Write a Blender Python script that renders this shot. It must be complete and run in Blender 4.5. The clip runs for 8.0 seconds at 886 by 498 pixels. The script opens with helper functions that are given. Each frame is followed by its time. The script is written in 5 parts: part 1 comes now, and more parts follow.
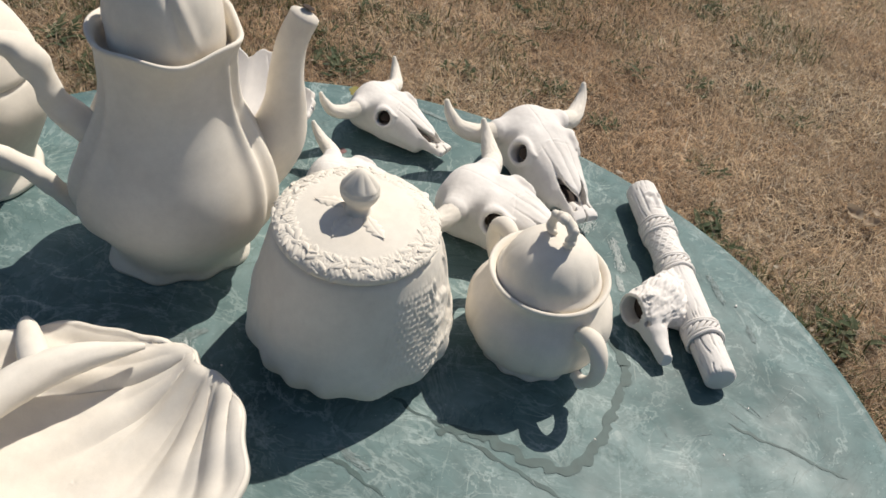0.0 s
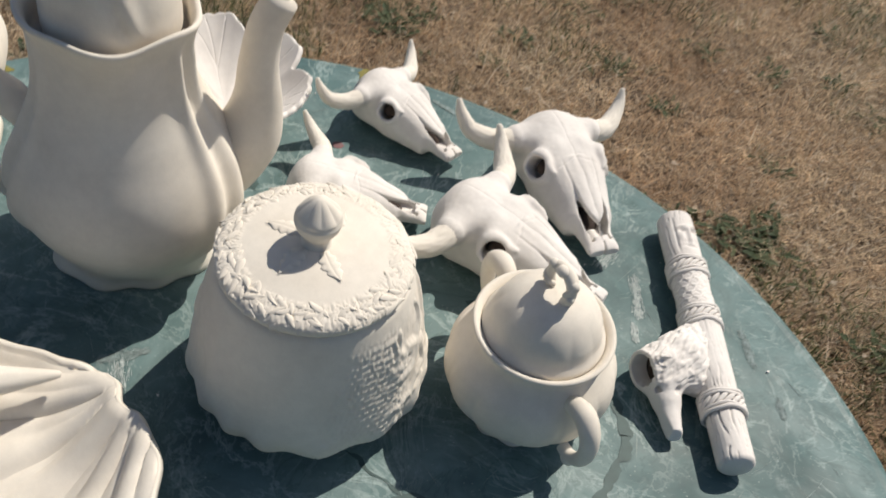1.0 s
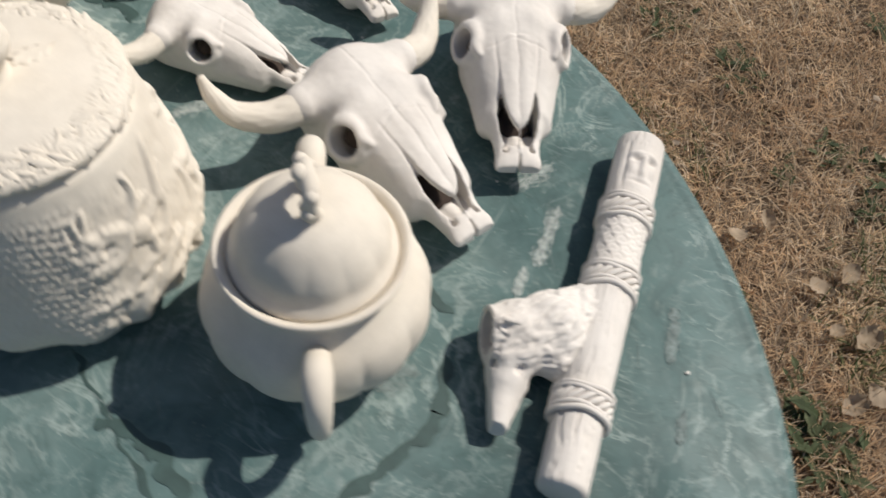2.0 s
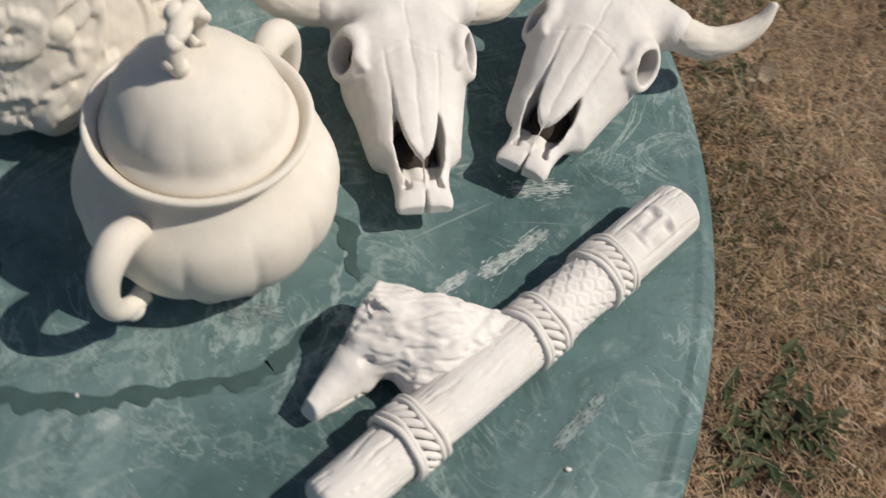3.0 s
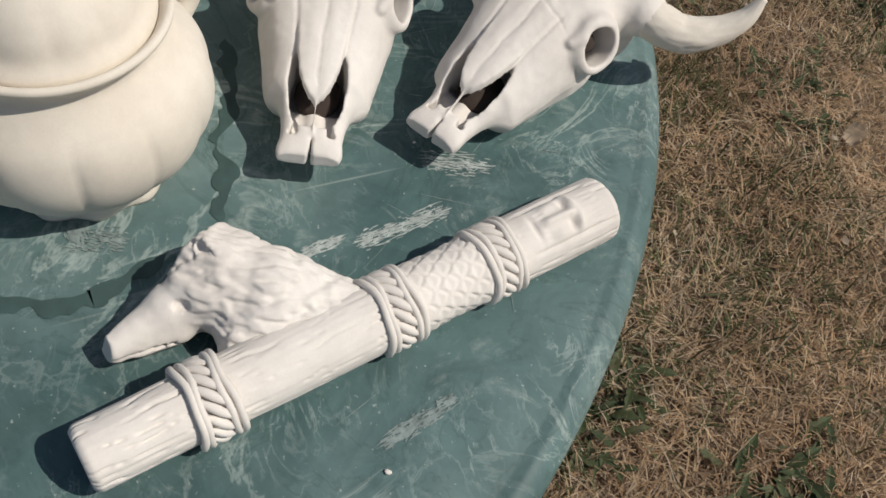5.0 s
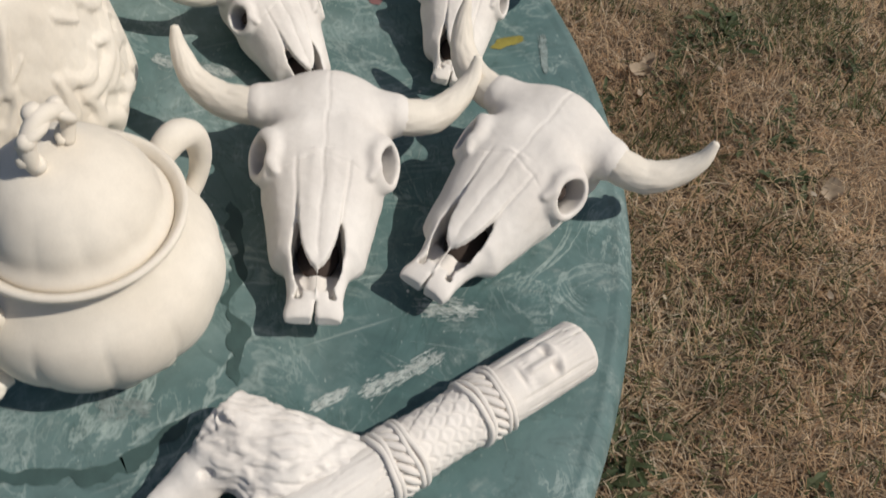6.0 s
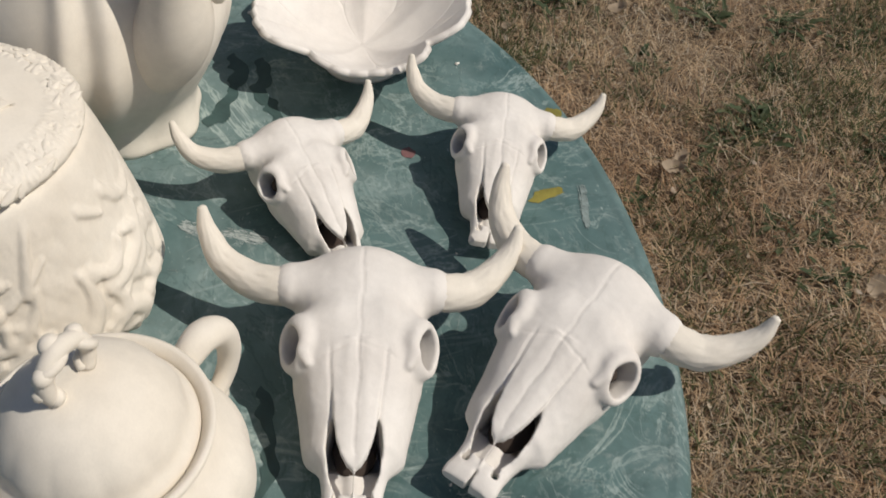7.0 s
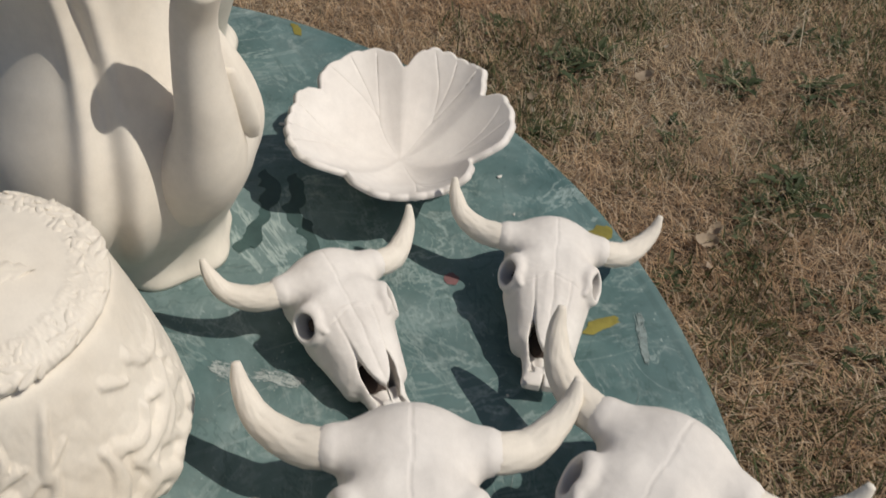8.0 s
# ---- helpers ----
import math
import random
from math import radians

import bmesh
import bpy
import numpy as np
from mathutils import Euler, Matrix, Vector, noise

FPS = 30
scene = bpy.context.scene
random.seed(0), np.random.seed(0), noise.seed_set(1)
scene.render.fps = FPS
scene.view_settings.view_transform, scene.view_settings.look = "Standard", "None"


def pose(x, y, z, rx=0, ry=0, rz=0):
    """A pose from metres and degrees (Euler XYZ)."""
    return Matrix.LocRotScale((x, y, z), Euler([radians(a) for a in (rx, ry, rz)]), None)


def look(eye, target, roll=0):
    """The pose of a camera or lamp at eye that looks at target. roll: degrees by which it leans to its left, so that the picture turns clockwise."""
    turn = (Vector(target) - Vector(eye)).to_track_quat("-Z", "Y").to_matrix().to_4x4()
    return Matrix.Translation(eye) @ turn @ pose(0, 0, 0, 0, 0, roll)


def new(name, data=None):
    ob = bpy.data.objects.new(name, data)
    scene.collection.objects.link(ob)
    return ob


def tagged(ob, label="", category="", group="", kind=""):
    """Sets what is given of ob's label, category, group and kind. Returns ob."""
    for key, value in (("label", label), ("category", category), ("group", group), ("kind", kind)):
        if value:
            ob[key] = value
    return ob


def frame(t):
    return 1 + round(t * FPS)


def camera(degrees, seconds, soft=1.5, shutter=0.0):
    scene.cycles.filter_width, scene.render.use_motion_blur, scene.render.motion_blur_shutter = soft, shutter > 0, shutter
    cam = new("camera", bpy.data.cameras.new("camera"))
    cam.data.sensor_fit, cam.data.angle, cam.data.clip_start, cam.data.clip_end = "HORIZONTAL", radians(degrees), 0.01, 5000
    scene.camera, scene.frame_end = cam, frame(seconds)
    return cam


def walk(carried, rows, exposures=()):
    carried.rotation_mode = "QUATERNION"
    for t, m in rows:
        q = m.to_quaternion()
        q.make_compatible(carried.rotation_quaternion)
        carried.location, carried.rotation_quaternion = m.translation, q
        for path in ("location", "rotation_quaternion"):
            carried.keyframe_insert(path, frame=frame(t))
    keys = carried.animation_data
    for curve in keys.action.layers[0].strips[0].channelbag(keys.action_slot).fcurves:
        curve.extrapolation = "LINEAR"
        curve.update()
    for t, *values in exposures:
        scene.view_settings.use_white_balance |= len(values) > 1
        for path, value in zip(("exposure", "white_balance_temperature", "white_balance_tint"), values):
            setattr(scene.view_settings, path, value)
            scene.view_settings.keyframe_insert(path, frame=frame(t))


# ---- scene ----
cam = camera(49.7, 8.0, soft=1.6, shutter=0.3)
PATH = [
    (0, (0.146, 0.257, 1.29), (0.213, 1.717, -0.075), 10.4),
    (0.5, (0.161, 0.277, 1.28), (0.22, 1.741, -0.081), 11.9),
    (1, (0.187, 0.38, 1.264), (0.155, 1.752, -0.191), 12.9),
    (1.3, (0.224, 0.418, 1.228), (0.119, 1.678, -0.321), 12.8),
    (1.5, (0.27, 0.456, 1.205), (0.14, 1.67, -0.379), 14.2),
    (1.8, (0.33, 0.533, 1.179), (0.056, 1.636, -0.466), 12.5),
    (2, (0.405, 0.57, 1.169), (-0.044, 1.61, -0.479), 6.3),
    (2.2, (0.429, 0.573, 1.16), (-0.05, 1.609, -0.483), 9.6),
    (3.3, (0.553, 0.746, 1.081), (-0.403, 1.31, -0.583), 6.8),
    (3.5, (0.57, 0.772, 1.073), (-0.397, 1.254, -0.61), 5.0),
    (4, (0.563, 0.793, 1.051), (-0.423, 1.326, -0.605), 9.7),
    (4.2, (0.553, 0.778, 1.046), (-0.428, 1.396, -0.588), 13.6),
    (5.3, (0.548, 0.788, 1.063), (-0.457, 1.36, -0.568), 10.5),
    (5.5, (0.546, 0.786, 1.078), (-0.462, 1.366, -0.549), 9.8),
    (6, (0.535, 0.788, 1.115), (-0.531, 1.398, -0.463), 7.8),
    (6.5, (0.504, 0.8, 1.123), (-0.629, 1.427, -0.402), 5.4),
    (7, (0.478, 0.806, 1.128), (-0.721, 1.4, -0.358), 3.9),
    (7.5, (0.447, 0.813, 1.119), (-0.798, 1.403, -0.332), 2.6),
    (8, (0.416, 0.816, 1.133), (-0.869, 1.4, -0.284), 1.9),
]
EXPOSURE = [(0.0, 0.36), (1.0, 0.26), (2.0, 0.10), (3.5, -0.02), (6.0, -0.08), (7.0, -0.12), (8.0, -0.20)]
walk(cam, [(t, look(eye, target, roll)) for t, eye, target, roll in PATH], EXPOSURE)

# ---- light ----
SUN_AZ, SUN_EL = 54.0, 52.0          # direction to the sun: degrees from +x towards +y, and height
sun_way = Vector((math.cos(radians(SUN_EL)) * math.cos(radians(SUN_AZ)), math.cos(radians(SUN_EL)) * math.sin(radians(SUN_AZ)), math.sin(radians(SUN_EL))))
world = bpy.data.worlds.new("sky")
scene.world = world
world.use_nodes = True
wn = world.node_tree.nodes
sky = wn.new("ShaderNodeTexSky")
sky.sky_type, sky.sun_disc = "NISHITA", False
sky.sun_elevation, sky.sun_rotation = radians(SUN_EL), radians(90 - SUN_AZ)
world.node_tree.links.new(sky.outputs[0], wn["Background"].inputs[0])
wn["Background"].inputs[1].default_value = 0.057
sky.dust_density, sky.ozone_density = 1.4, 1.0
lamp = bpy.data.lights.new("sun", "SUN")
lamp.energy, lamp.angle, lamp.color = 3.6, radians(0.53), (1.0, 0.93, 0.83)
sun = new("sun", lamp)
sun.matrix_world = look(sun_way * 20, (0, 0, 0))


# ---- materials ----
class Mat:
    """A principled material with a few short-hands for its node tree."""

    def __init__(self, name, rough=0.8):
        self.m = bpy.data.materials.new(name)
        self.m.use_nodes = True
        self.t = self.m.node_tree
        self.b = self.t.nodes["Principled BSDF"]
        self.b.inputs["Roughness"].default_value = rough
        self.co = self.t.nodes.new("ShaderNodeTexCoord").outputs["Object"]

    def node(self, kind, **inputs):
        n = self.t.nodes.new(kind)
        for k, v in inputs.items():
            k = k.replace("_", " ")
            if isinstance(v, bpy.types.NodeSocket):
                self.t.links.new(v, n.inputs[k])
            else:
                n.inputs[k].default_value = v
        return n

    def noise(self, scale, detail=4.0, rough=0.55, vec=None, dist=0.0):
        return self.node("ShaderNodeTexNoise", Vector=vec or self.co, Scale=scale, Detail=detail, Roughness=rough, Distortion=dist).outputs["Fac"]

    def ramp(self, fac, *stops):
        n = self.node("ShaderNodeValToRGB", Fac=fac)
        e = n.color_ramp.elements
        while len(e) < len(stops):
            e.new(0.5)
        for el, (p, c) in zip(e, stops):
            el.position = p
            el.color = (c, c, c, 1) if isinstance(c, (int, float)) else (*c, 1)
        return n.outputs["Color"]

    def mix(self, fac, a, b, kind="MIX"):
        n = self.t.nodes.new("ShaderNodeMix")
        n.data_type, n.blend_type = "RGBA", kind
        for sock, v in ((n.inputs[0], fac), (n.inputs[6], a), (n.inputs[7], b)):
            if isinstance(v, bpy.types.NodeSocket):
                self.t.links.new(v, sock)
            elif isinstance(v, (int, float)):
                sock.default_value = v if sock.type == "VALUE" else (v, v, v, 1)
            else:
                sock.default_value = (*v, 1)
        return n.outputs[2]

    def math(self, op, a, b=0.0):
        n = self.t.nodes.new("ShaderNodeMath")
        n.operation = op
        for sock, v in zip(n.inputs, (a, b)):
            if isinstance(v, bpy.types.NodeSocket):
                self.t.links.new(v, sock)
            else:
                sock.default_value = v
        return n.outputs[0]

    def out(self, color=None, rough=None, height=None, strength=0.3, dist=0.001):
        if color is not None:
            if isinstance(color, bpy.types.NodeSocket):
                self.t.links.new(color, self.b.inputs["Base Color"])
            else:
                self.b.inputs["Base Color"].default_value = (*color, 1)
        if rough is not None:
            self.t.links.new(rough, self.b.inputs["Roughness"])
        if height is not None:
            n = self.node("ShaderNodeBump", Height=height, Strength=strength, Distance=dist)
            self.t.links.new(n.outputs[0], self.b.inputs["Normal"])
        return self.m


def bisque(name, light, dark, grain=900.0):
    """Unglazed fired clay: matt, powdery, faintly blotched."""
    k = Mat(name, 0.88)
    k.b.inputs["Specular IOR Level"].default_value = 0.25
    blot = k.ramp(k.noise(22, 5), (0.35, dark), (0.62, light))
    fine = k.noise(grain, 3, 0.7)
    mid = k.noise(140, 4)
    col = k.mix(0.10, blot, k.ramp(fine, (0.3, 0.55), (0.7, 1.0)), "MULTIPLY")
    col = k.mix(0.10, col, k.ramp(mid, (0.38, 0.6), (0.6, 1.0)), "MULTIPLY")
    return k.out(col, None, k.mix(0.6, fine, mid), 0.22, 0.0006)


cream = bisque("cream_bisque", (0.80, 0.742, 0.650), (0.735, 0.672, 0.578))
white = bisque("white_bisque", (0.80, 0.760, 0.712), (0.715, 0.672, 0.625))


def plain(name, color, rough=0.8, vary=0.25, scale=60.0):
    k = Mat(name, rough)
    n = k.noise(scale, 4)
    return k.out(k.mix(vary, color, k.ramp(n, (0.3, 0.35), (0.7, 1.0)), "MULTIPLY"), None, n, 0.3, 0.001)


def table_material():
    """Green marbled plastic, scratched, with chalky clay smears."""
    k = Mat("green_marbled_plastic", 0.5)
    k.b.inputs["Specular IOR Level"].default_value = 0.35
    base = k.ramp(k.noise(7, 6, 0.6, dist=1.2), (0.30, (0.050, 0.106, 0.106)), (0.50, (0.100, 0.175, 0.173)), (0.70, (0.195, 0.278, 0.273)))
    fine = k.ramp(k.noise(38, 6, 0.7, dist=0.8), (0.35, 0.62), (0.68, 1.0))
    col = k.mix(0.75, base, fine, "MULTIPLY")
    cloud = k.ramp(k.noise(4.5, 7, 0.62, dist=0.6), (0.42, 0.0), (0.72, 1.0))
    col = k.mix(k.math("MULTIPLY", cloud, 0.42), col, (0.25, 0.325, 0.315))
    # pale wispy veins, broken up by a larger noise
    for scale, wide, amount, stretch in ((5.0, 0.016, 0.62, (1.0, 1.6, 1.0)), (12.0, 0.020, 0.52, (1.5, 0.8, 1.0)), (26.0, 0.028, 0.42, (0.8, 1.5, 1.0))):
        mp = k.node("ShaderNodeMapping", Vector=k.co, Rotation=(0, 0, scale), Scale=stretch)
        line = k.ramp(k.noise(scale, 6, 0.62, vec=mp.outputs[0], dist=1.4), (0.5 - wide, 0.0), (0.5, 1.0), (0.5 + wide, 0.0))
        gate = k.ramp(k.noise(scale * 0.9, 4), (0.47, 0.0), (0.66, 1.0))
        col = k.mix(k.math("MULTIPLY", k.math("MULTIPLY", line, gate), amount), col, (0.46, 0.54, 0.51))
    dark = k.ramp(k.noise(8.0, 6, 0.6, dist=2.2), (0.485, 0.0), (0.5, 1.0), (0.515, 0.0))
    col = k.mix(k.math("MULTIPLY", dark, 0.35), col, (0.035, 0.07, 0.066))
    speck = k.ramp(k.noise(420, 2, 0.5), (0.70, 0.0), (0.76, 1.0))
    col = k.mix(k.math("MULTIPLY", speck, 0.45), col, (0.5, 0.56, 0.53))
    # chalky clay dust
    smear = k.ramp(k.noise(11, 8, 0.72, dist=2.0), (0.56, 0.0), (0.76, 1.0))
    grit = k.ramp(k.noise(120, 4, 0.7), (0.42, 0.0), (0.62, 1.0))
    dust = k.math("MULTIPLY", smear, grit)
    col = k.mix(k.math("MULTIPLY", dust, 0.65), col, (0.50, 0.55, 0.52))
    # straight hair scratches
    for turn, gap in ((0.5, 0.60), (2.0, 0.62)):
        mp = k.node("ShaderNodeMapping", Vector=k.co, Rotation=(0, 0, turn), Scale=(130.0, 5.0, 1.0))
        scr = k.ramp(k.noise(1.0, 2, 0.5, vec=mp.outputs[0]), (gap + 0.12, 0.0), (gap + 0.16, 1.0))
        col = k.mix(k.math("MULTIPLY", scr, 0.28), col, (0.5, 0.56, 0.54))
    rough = k.ramp(k.noise(25, 5), (0.3, 0.48), (0.7, 0.66))
    rough = k.mix(dust, rough, 0.85)
    return k.out(col, rough, k.mix(0.5, k.noise(180, 4), k.noise(12, 4)), 0.12, 0.001)


table_mat = table_material()


def soil_material():
    k = Mat("dry_soil_and_thatch", 0.95)
    a = k.ramp(k.noise(3.5, 6, 0.65), (0.3, (0.12, 0.086, 0.057)), (0.5, (0.25, 0.185, 0.125)), (0.7, (0.42, 0.32, 0.22)))
    b = k.ramp(k.noise(60, 6, 0.75), (0.3, 0.35), (0.7, 1.0))
    return k.out(k.mix(0.8, a, b, "MULTIPLY"), None, k.noise(90, 6, 0.7), 0.9, 0.01)


def blade_material(name, *tones, thin=0.35, each=False):
    """Grass or leaf: each blade takes its own tone, and lets some light through."""
    k = Mat(name, 0.75)
    rnd = k.t.nodes.new("ShaderNodeObjectInfo").outputs["Random"] if each else k.t.nodes.new("ShaderNodeNewGeometry").outputs["Random Per Island"]
    n = len(tones)
    col = k.ramp(rnd, *[(i / (n - 1), c) for i, c in enumerate(tones)])
    patch = k.ramp(k.noise(2.6, 5, 0.6), (0.32, 0.72), (0.58, 1.0))
    clump = k.ramp(k.noise(17, 4, 0.6), (0.36, 0.66), (0.58, 1.0))
    tint = k.ramp(k.noise(1.3, 4), (0.38, (0.94, 0.80, 0.70)), (0.62, (1.0, 1.0, 1.0)))
    col = k.mix(0.85, col, patch, "MULTIPLY")
    col = k.mix(0.75, col, clump, "MULTIPLY")
    col = k.mix(0.8, col, tint, "MULTIPLY")
    k.out(col)
    glow = k.node("ShaderNodeBsdfTranslucent", Color=col)
    both = k.node("ShaderNodeMixShader", Fac=thin)
    k.t.links.new(k.b.outputs[0], both.inputs[1])
    k.t.links.new(glow.outputs[0], both.inputs[2])
    k.t.links.new(both.outputs[0], k.t.nodes["Material Output"].inputs["Surface"])
    return k.m


straw = blade_material("dry_grass", (0.47, 0.320, 0.205), (0.78, 0.595, 0.390), (0.92, 0.765, 0.530), (0.66, 0.480, 0.305), (0.96, 0.870, 0.700), (0.32, 0.235, 0.155), (0.82, 0.685, 0.480), thin=0.5)
greens = blade_material("green_grass", (0.085, 0.115, 0.045), (0.12, 0.15, 0.06), (0.18, 0.18, 0.08))
weed_mat = blade_material("weed_leaves", (0.060, 0.095, 0.040), (0.095, 0.135, 0.060), (0.16, 0.19, 0.10), each=True)
dead_leaf = blade_material("dead_leaf", (0.52, 0.41, 0.28), (0.66, 0.57, 0.44), (0.74, 0.67, 0.56))
soil = soil_material()
# near-black colour that stands in for the shade inside openings
hollow_shade = plain("painted_hollow_shade", (0.05, 0.035, 0.028), 0.95)
stain_mat = plain("wet_stain", (0.052, 0.098, 0.093), 0.62, 0.5, 90)
chalk = plain("chalk_smear", (0.50, 0.56, 0.54), 0.9, 0.7, 260)
dim_chalk = plain("dim_chalk", (0.27, 0.335, 0.325), 0.9, 0.7, 260)
yellow_paint = plain("yellow_paint", (0.27, 0.235, 0.045), 0.6, 0.6, 120)
pink_paint = plain("pink_paint", (0.24, 0.12, 0.12), 0.6, 0.6, 120)


# ---- building helpers ----
def mesh_of(bm, name, material, smooth=True):
    me = bpy.data.meshes.new(name)
    bmesh.ops.recalc_face_normals(bm, faces=bm.faces[:])
    bm.to_mesh(me)
    bm.free()
    if smooth:
        me.shade_smooth()
    me.materials.append(material)
    return me


def part(name, bm, material, parent, label="", smooth=True):
    ob = new(name, mesh_of(bm, name, material, smooth))
    ob.parent = parent
    return tagged(ob, label)


def base(name, m, label, category, group=""):
    ob = new(name)
    ob.empty_display_size = 0.02
    ob.matrix_world = m
    return tagged(ob, label, category, group)


def spline(keys, x):
    """A smooth curve through keys (x, y...), at x."""
    xs = [k[0] for k in keys]
    if x <= xs[0]:
        return keys[0][1]
    if x >= xs[-1]:
        return keys[-1][1]
    i = max(j for j in range(len(xs)) if xs[j] <= x)
    i = min(i, len(xs) - 2)

    def slope(j):
        if j == 0 or j == len(xs) - 1:
            a, b = (0, 1) if j == 0 else (len(xs) - 2, len(xs) - 1)
        else:
            a, b = j - 1, j + 1
        return (keys[b][1] - keys[a][1]) / (xs[b] - xs[a])
    h = xs[i + 1] - xs[i]
    u = (x - xs[i]) / h
    return ((2 * u ** 3 - 3 * u ** 2 + 1) * keys[i][1] + (u ** 3 - 2 * u ** 2 + u) * h * slope(i)
            + (3 * u ** 2 - 2 * u ** 3) * keys[i + 1][1] + (u ** 3 - u ** 2) * h * slope(i + 1))


def smooth_step(a, b, x):
    u = min(1.0, max(0.0, (x - a) / (b - a)))
    return u * u * (3 - 2 * u)


def bell(x, s):
    return math.exp(-(x / s) ** 2)


def grid(bm, rows, wrap=True):
    """Faces between rows of vertices."""
    for a, b in zip(rows, rows[1:]):
        n = len(a)
        for i in range(n if wrap else n - 1):
            j = (i + 1) % n
            bm.faces.new((a[i], a[j], b[j], b[i]))


def lathe(profile, segs=96, shape=None, steps=1):
    """A turned form: profile of (r, z); shape(r, z, angle) bends it. Ends at r = 0 are closed."""
    bm = bmesh.new()
    pts = []
    if steps > 1:
        d = [0.0]
        for (r0, z0), (r1, z1) in zip(profile, profile[1:]):
            d.append(d[-1] + math.hypot(r1 - r0, z1 - z0))
        kr, kz = [(s, r) for s, (r, z) in zip(d, profile)], [(s, z) for s, (r, z) in zip(d, profile)]
        n = (len(profile) - 1) * steps
        pts = [(max(0.0002, spline(kr, d[-1] * i / n)), spline(kz, d[-1] * i / n)) for i in range(n + 1)]
    else:
        pts = [(max(0.0002, r), z) for r, z in profile]
    rows = []
    for r, z in pts:
        row = []
        for i in range(segs):
            a = 2 * math.pi * i / segs
            rr, zz = shape(r, z, a) if shape else (r, z)
            row.append(bm.verts.new((rr * math.cos(a), rr * math.sin(a), zz)))
        rows.append(row)
    grid(bm, rows)
    for row in (rows[0], rows[-1]):
        bm.faces.new(row)
    return bm


def tube(keys, segs=16, steps=8, flat=1.0, bm=None, bump=None):
    """A swept round bar through keys (x, y, z, r), with rounded ends."""
    bm = bm or bmesh.new()
    d = [0.0]
    for a, b in zip(keys, keys[1:]):
        d.append(d[-1] + (Vector(b[:3]) - Vector(a[:3])).length)
    ks = [[(s, k[c]) for s, k in zip(d, keys)] for c in range(4)]
    n = (len(keys) - 1) * steps
    pts = [Vector([spline(ks[c], d[-1] * i / n) for c in range(3)]) for i in range(n + 1)]
    rad = [max(0.0003, spline(ks[3], d[-1] * i / n)) for i in range(n + 1)]
    side = None
    rows = []
    for i, p in enumerate(pts):
        w = (pts[min(i + 1, n)] - pts[max(i - 1, 0)]).normalized()
        if side is None:
            side = w.orthogonal().normalized()
        side = (side - w * side.dot(w)).normalized()
        up = w.cross(side)
        row = []
        for j in range(segs):
            a = 2 * math.pi * j / segs
            r = rad[i] * (1 + (bump(i / n, a) if bump else 0))
            row.append(bm.verts.new(p + side * (r * math.cos(a)) + up * (r * flat * math.sin(a))))
        rows.append(row)
    grid(bm, rows)
    for row, p, q in ((rows[0], pts[0], pts[1]), (rows[-1], pts[-1], pts[-2])):
        r = (row[0].co - p).length
        tip = bm.verts.new(p + (p - q).normalized() * r * 0.45)
        for a, b in zip(row, row[1:] + row[:1]):
            bm.faces.new((a, b, tip))
    return bm


def blob(bm, m, sx, sy, sz, segs=8, rings=6):
    """A rounded lump (a leaf, bead or bud) at the pose m."""
    rows = []
    for i in range(1, rings):
        t = math.pi * i / rings
        rows.append([bm.verts.new(m @ Vector((sx * math.sin(t) * math.cos(2 * math.pi * j / segs), sy * math.sin(t) * math.sin(2 * math.pi * j / segs), sz * math.cos(t)))) for j in range(segs)])
    grid(bm, rows)
    for row, z in ((rows[0], sz), (rows[-1], -sz)):
        v = bm.verts.new(m @ Vector((0, 0, z)))
        for a, b in zip(row, row[1:] + row[:1]):
            bm.faces.new((a, b, v))


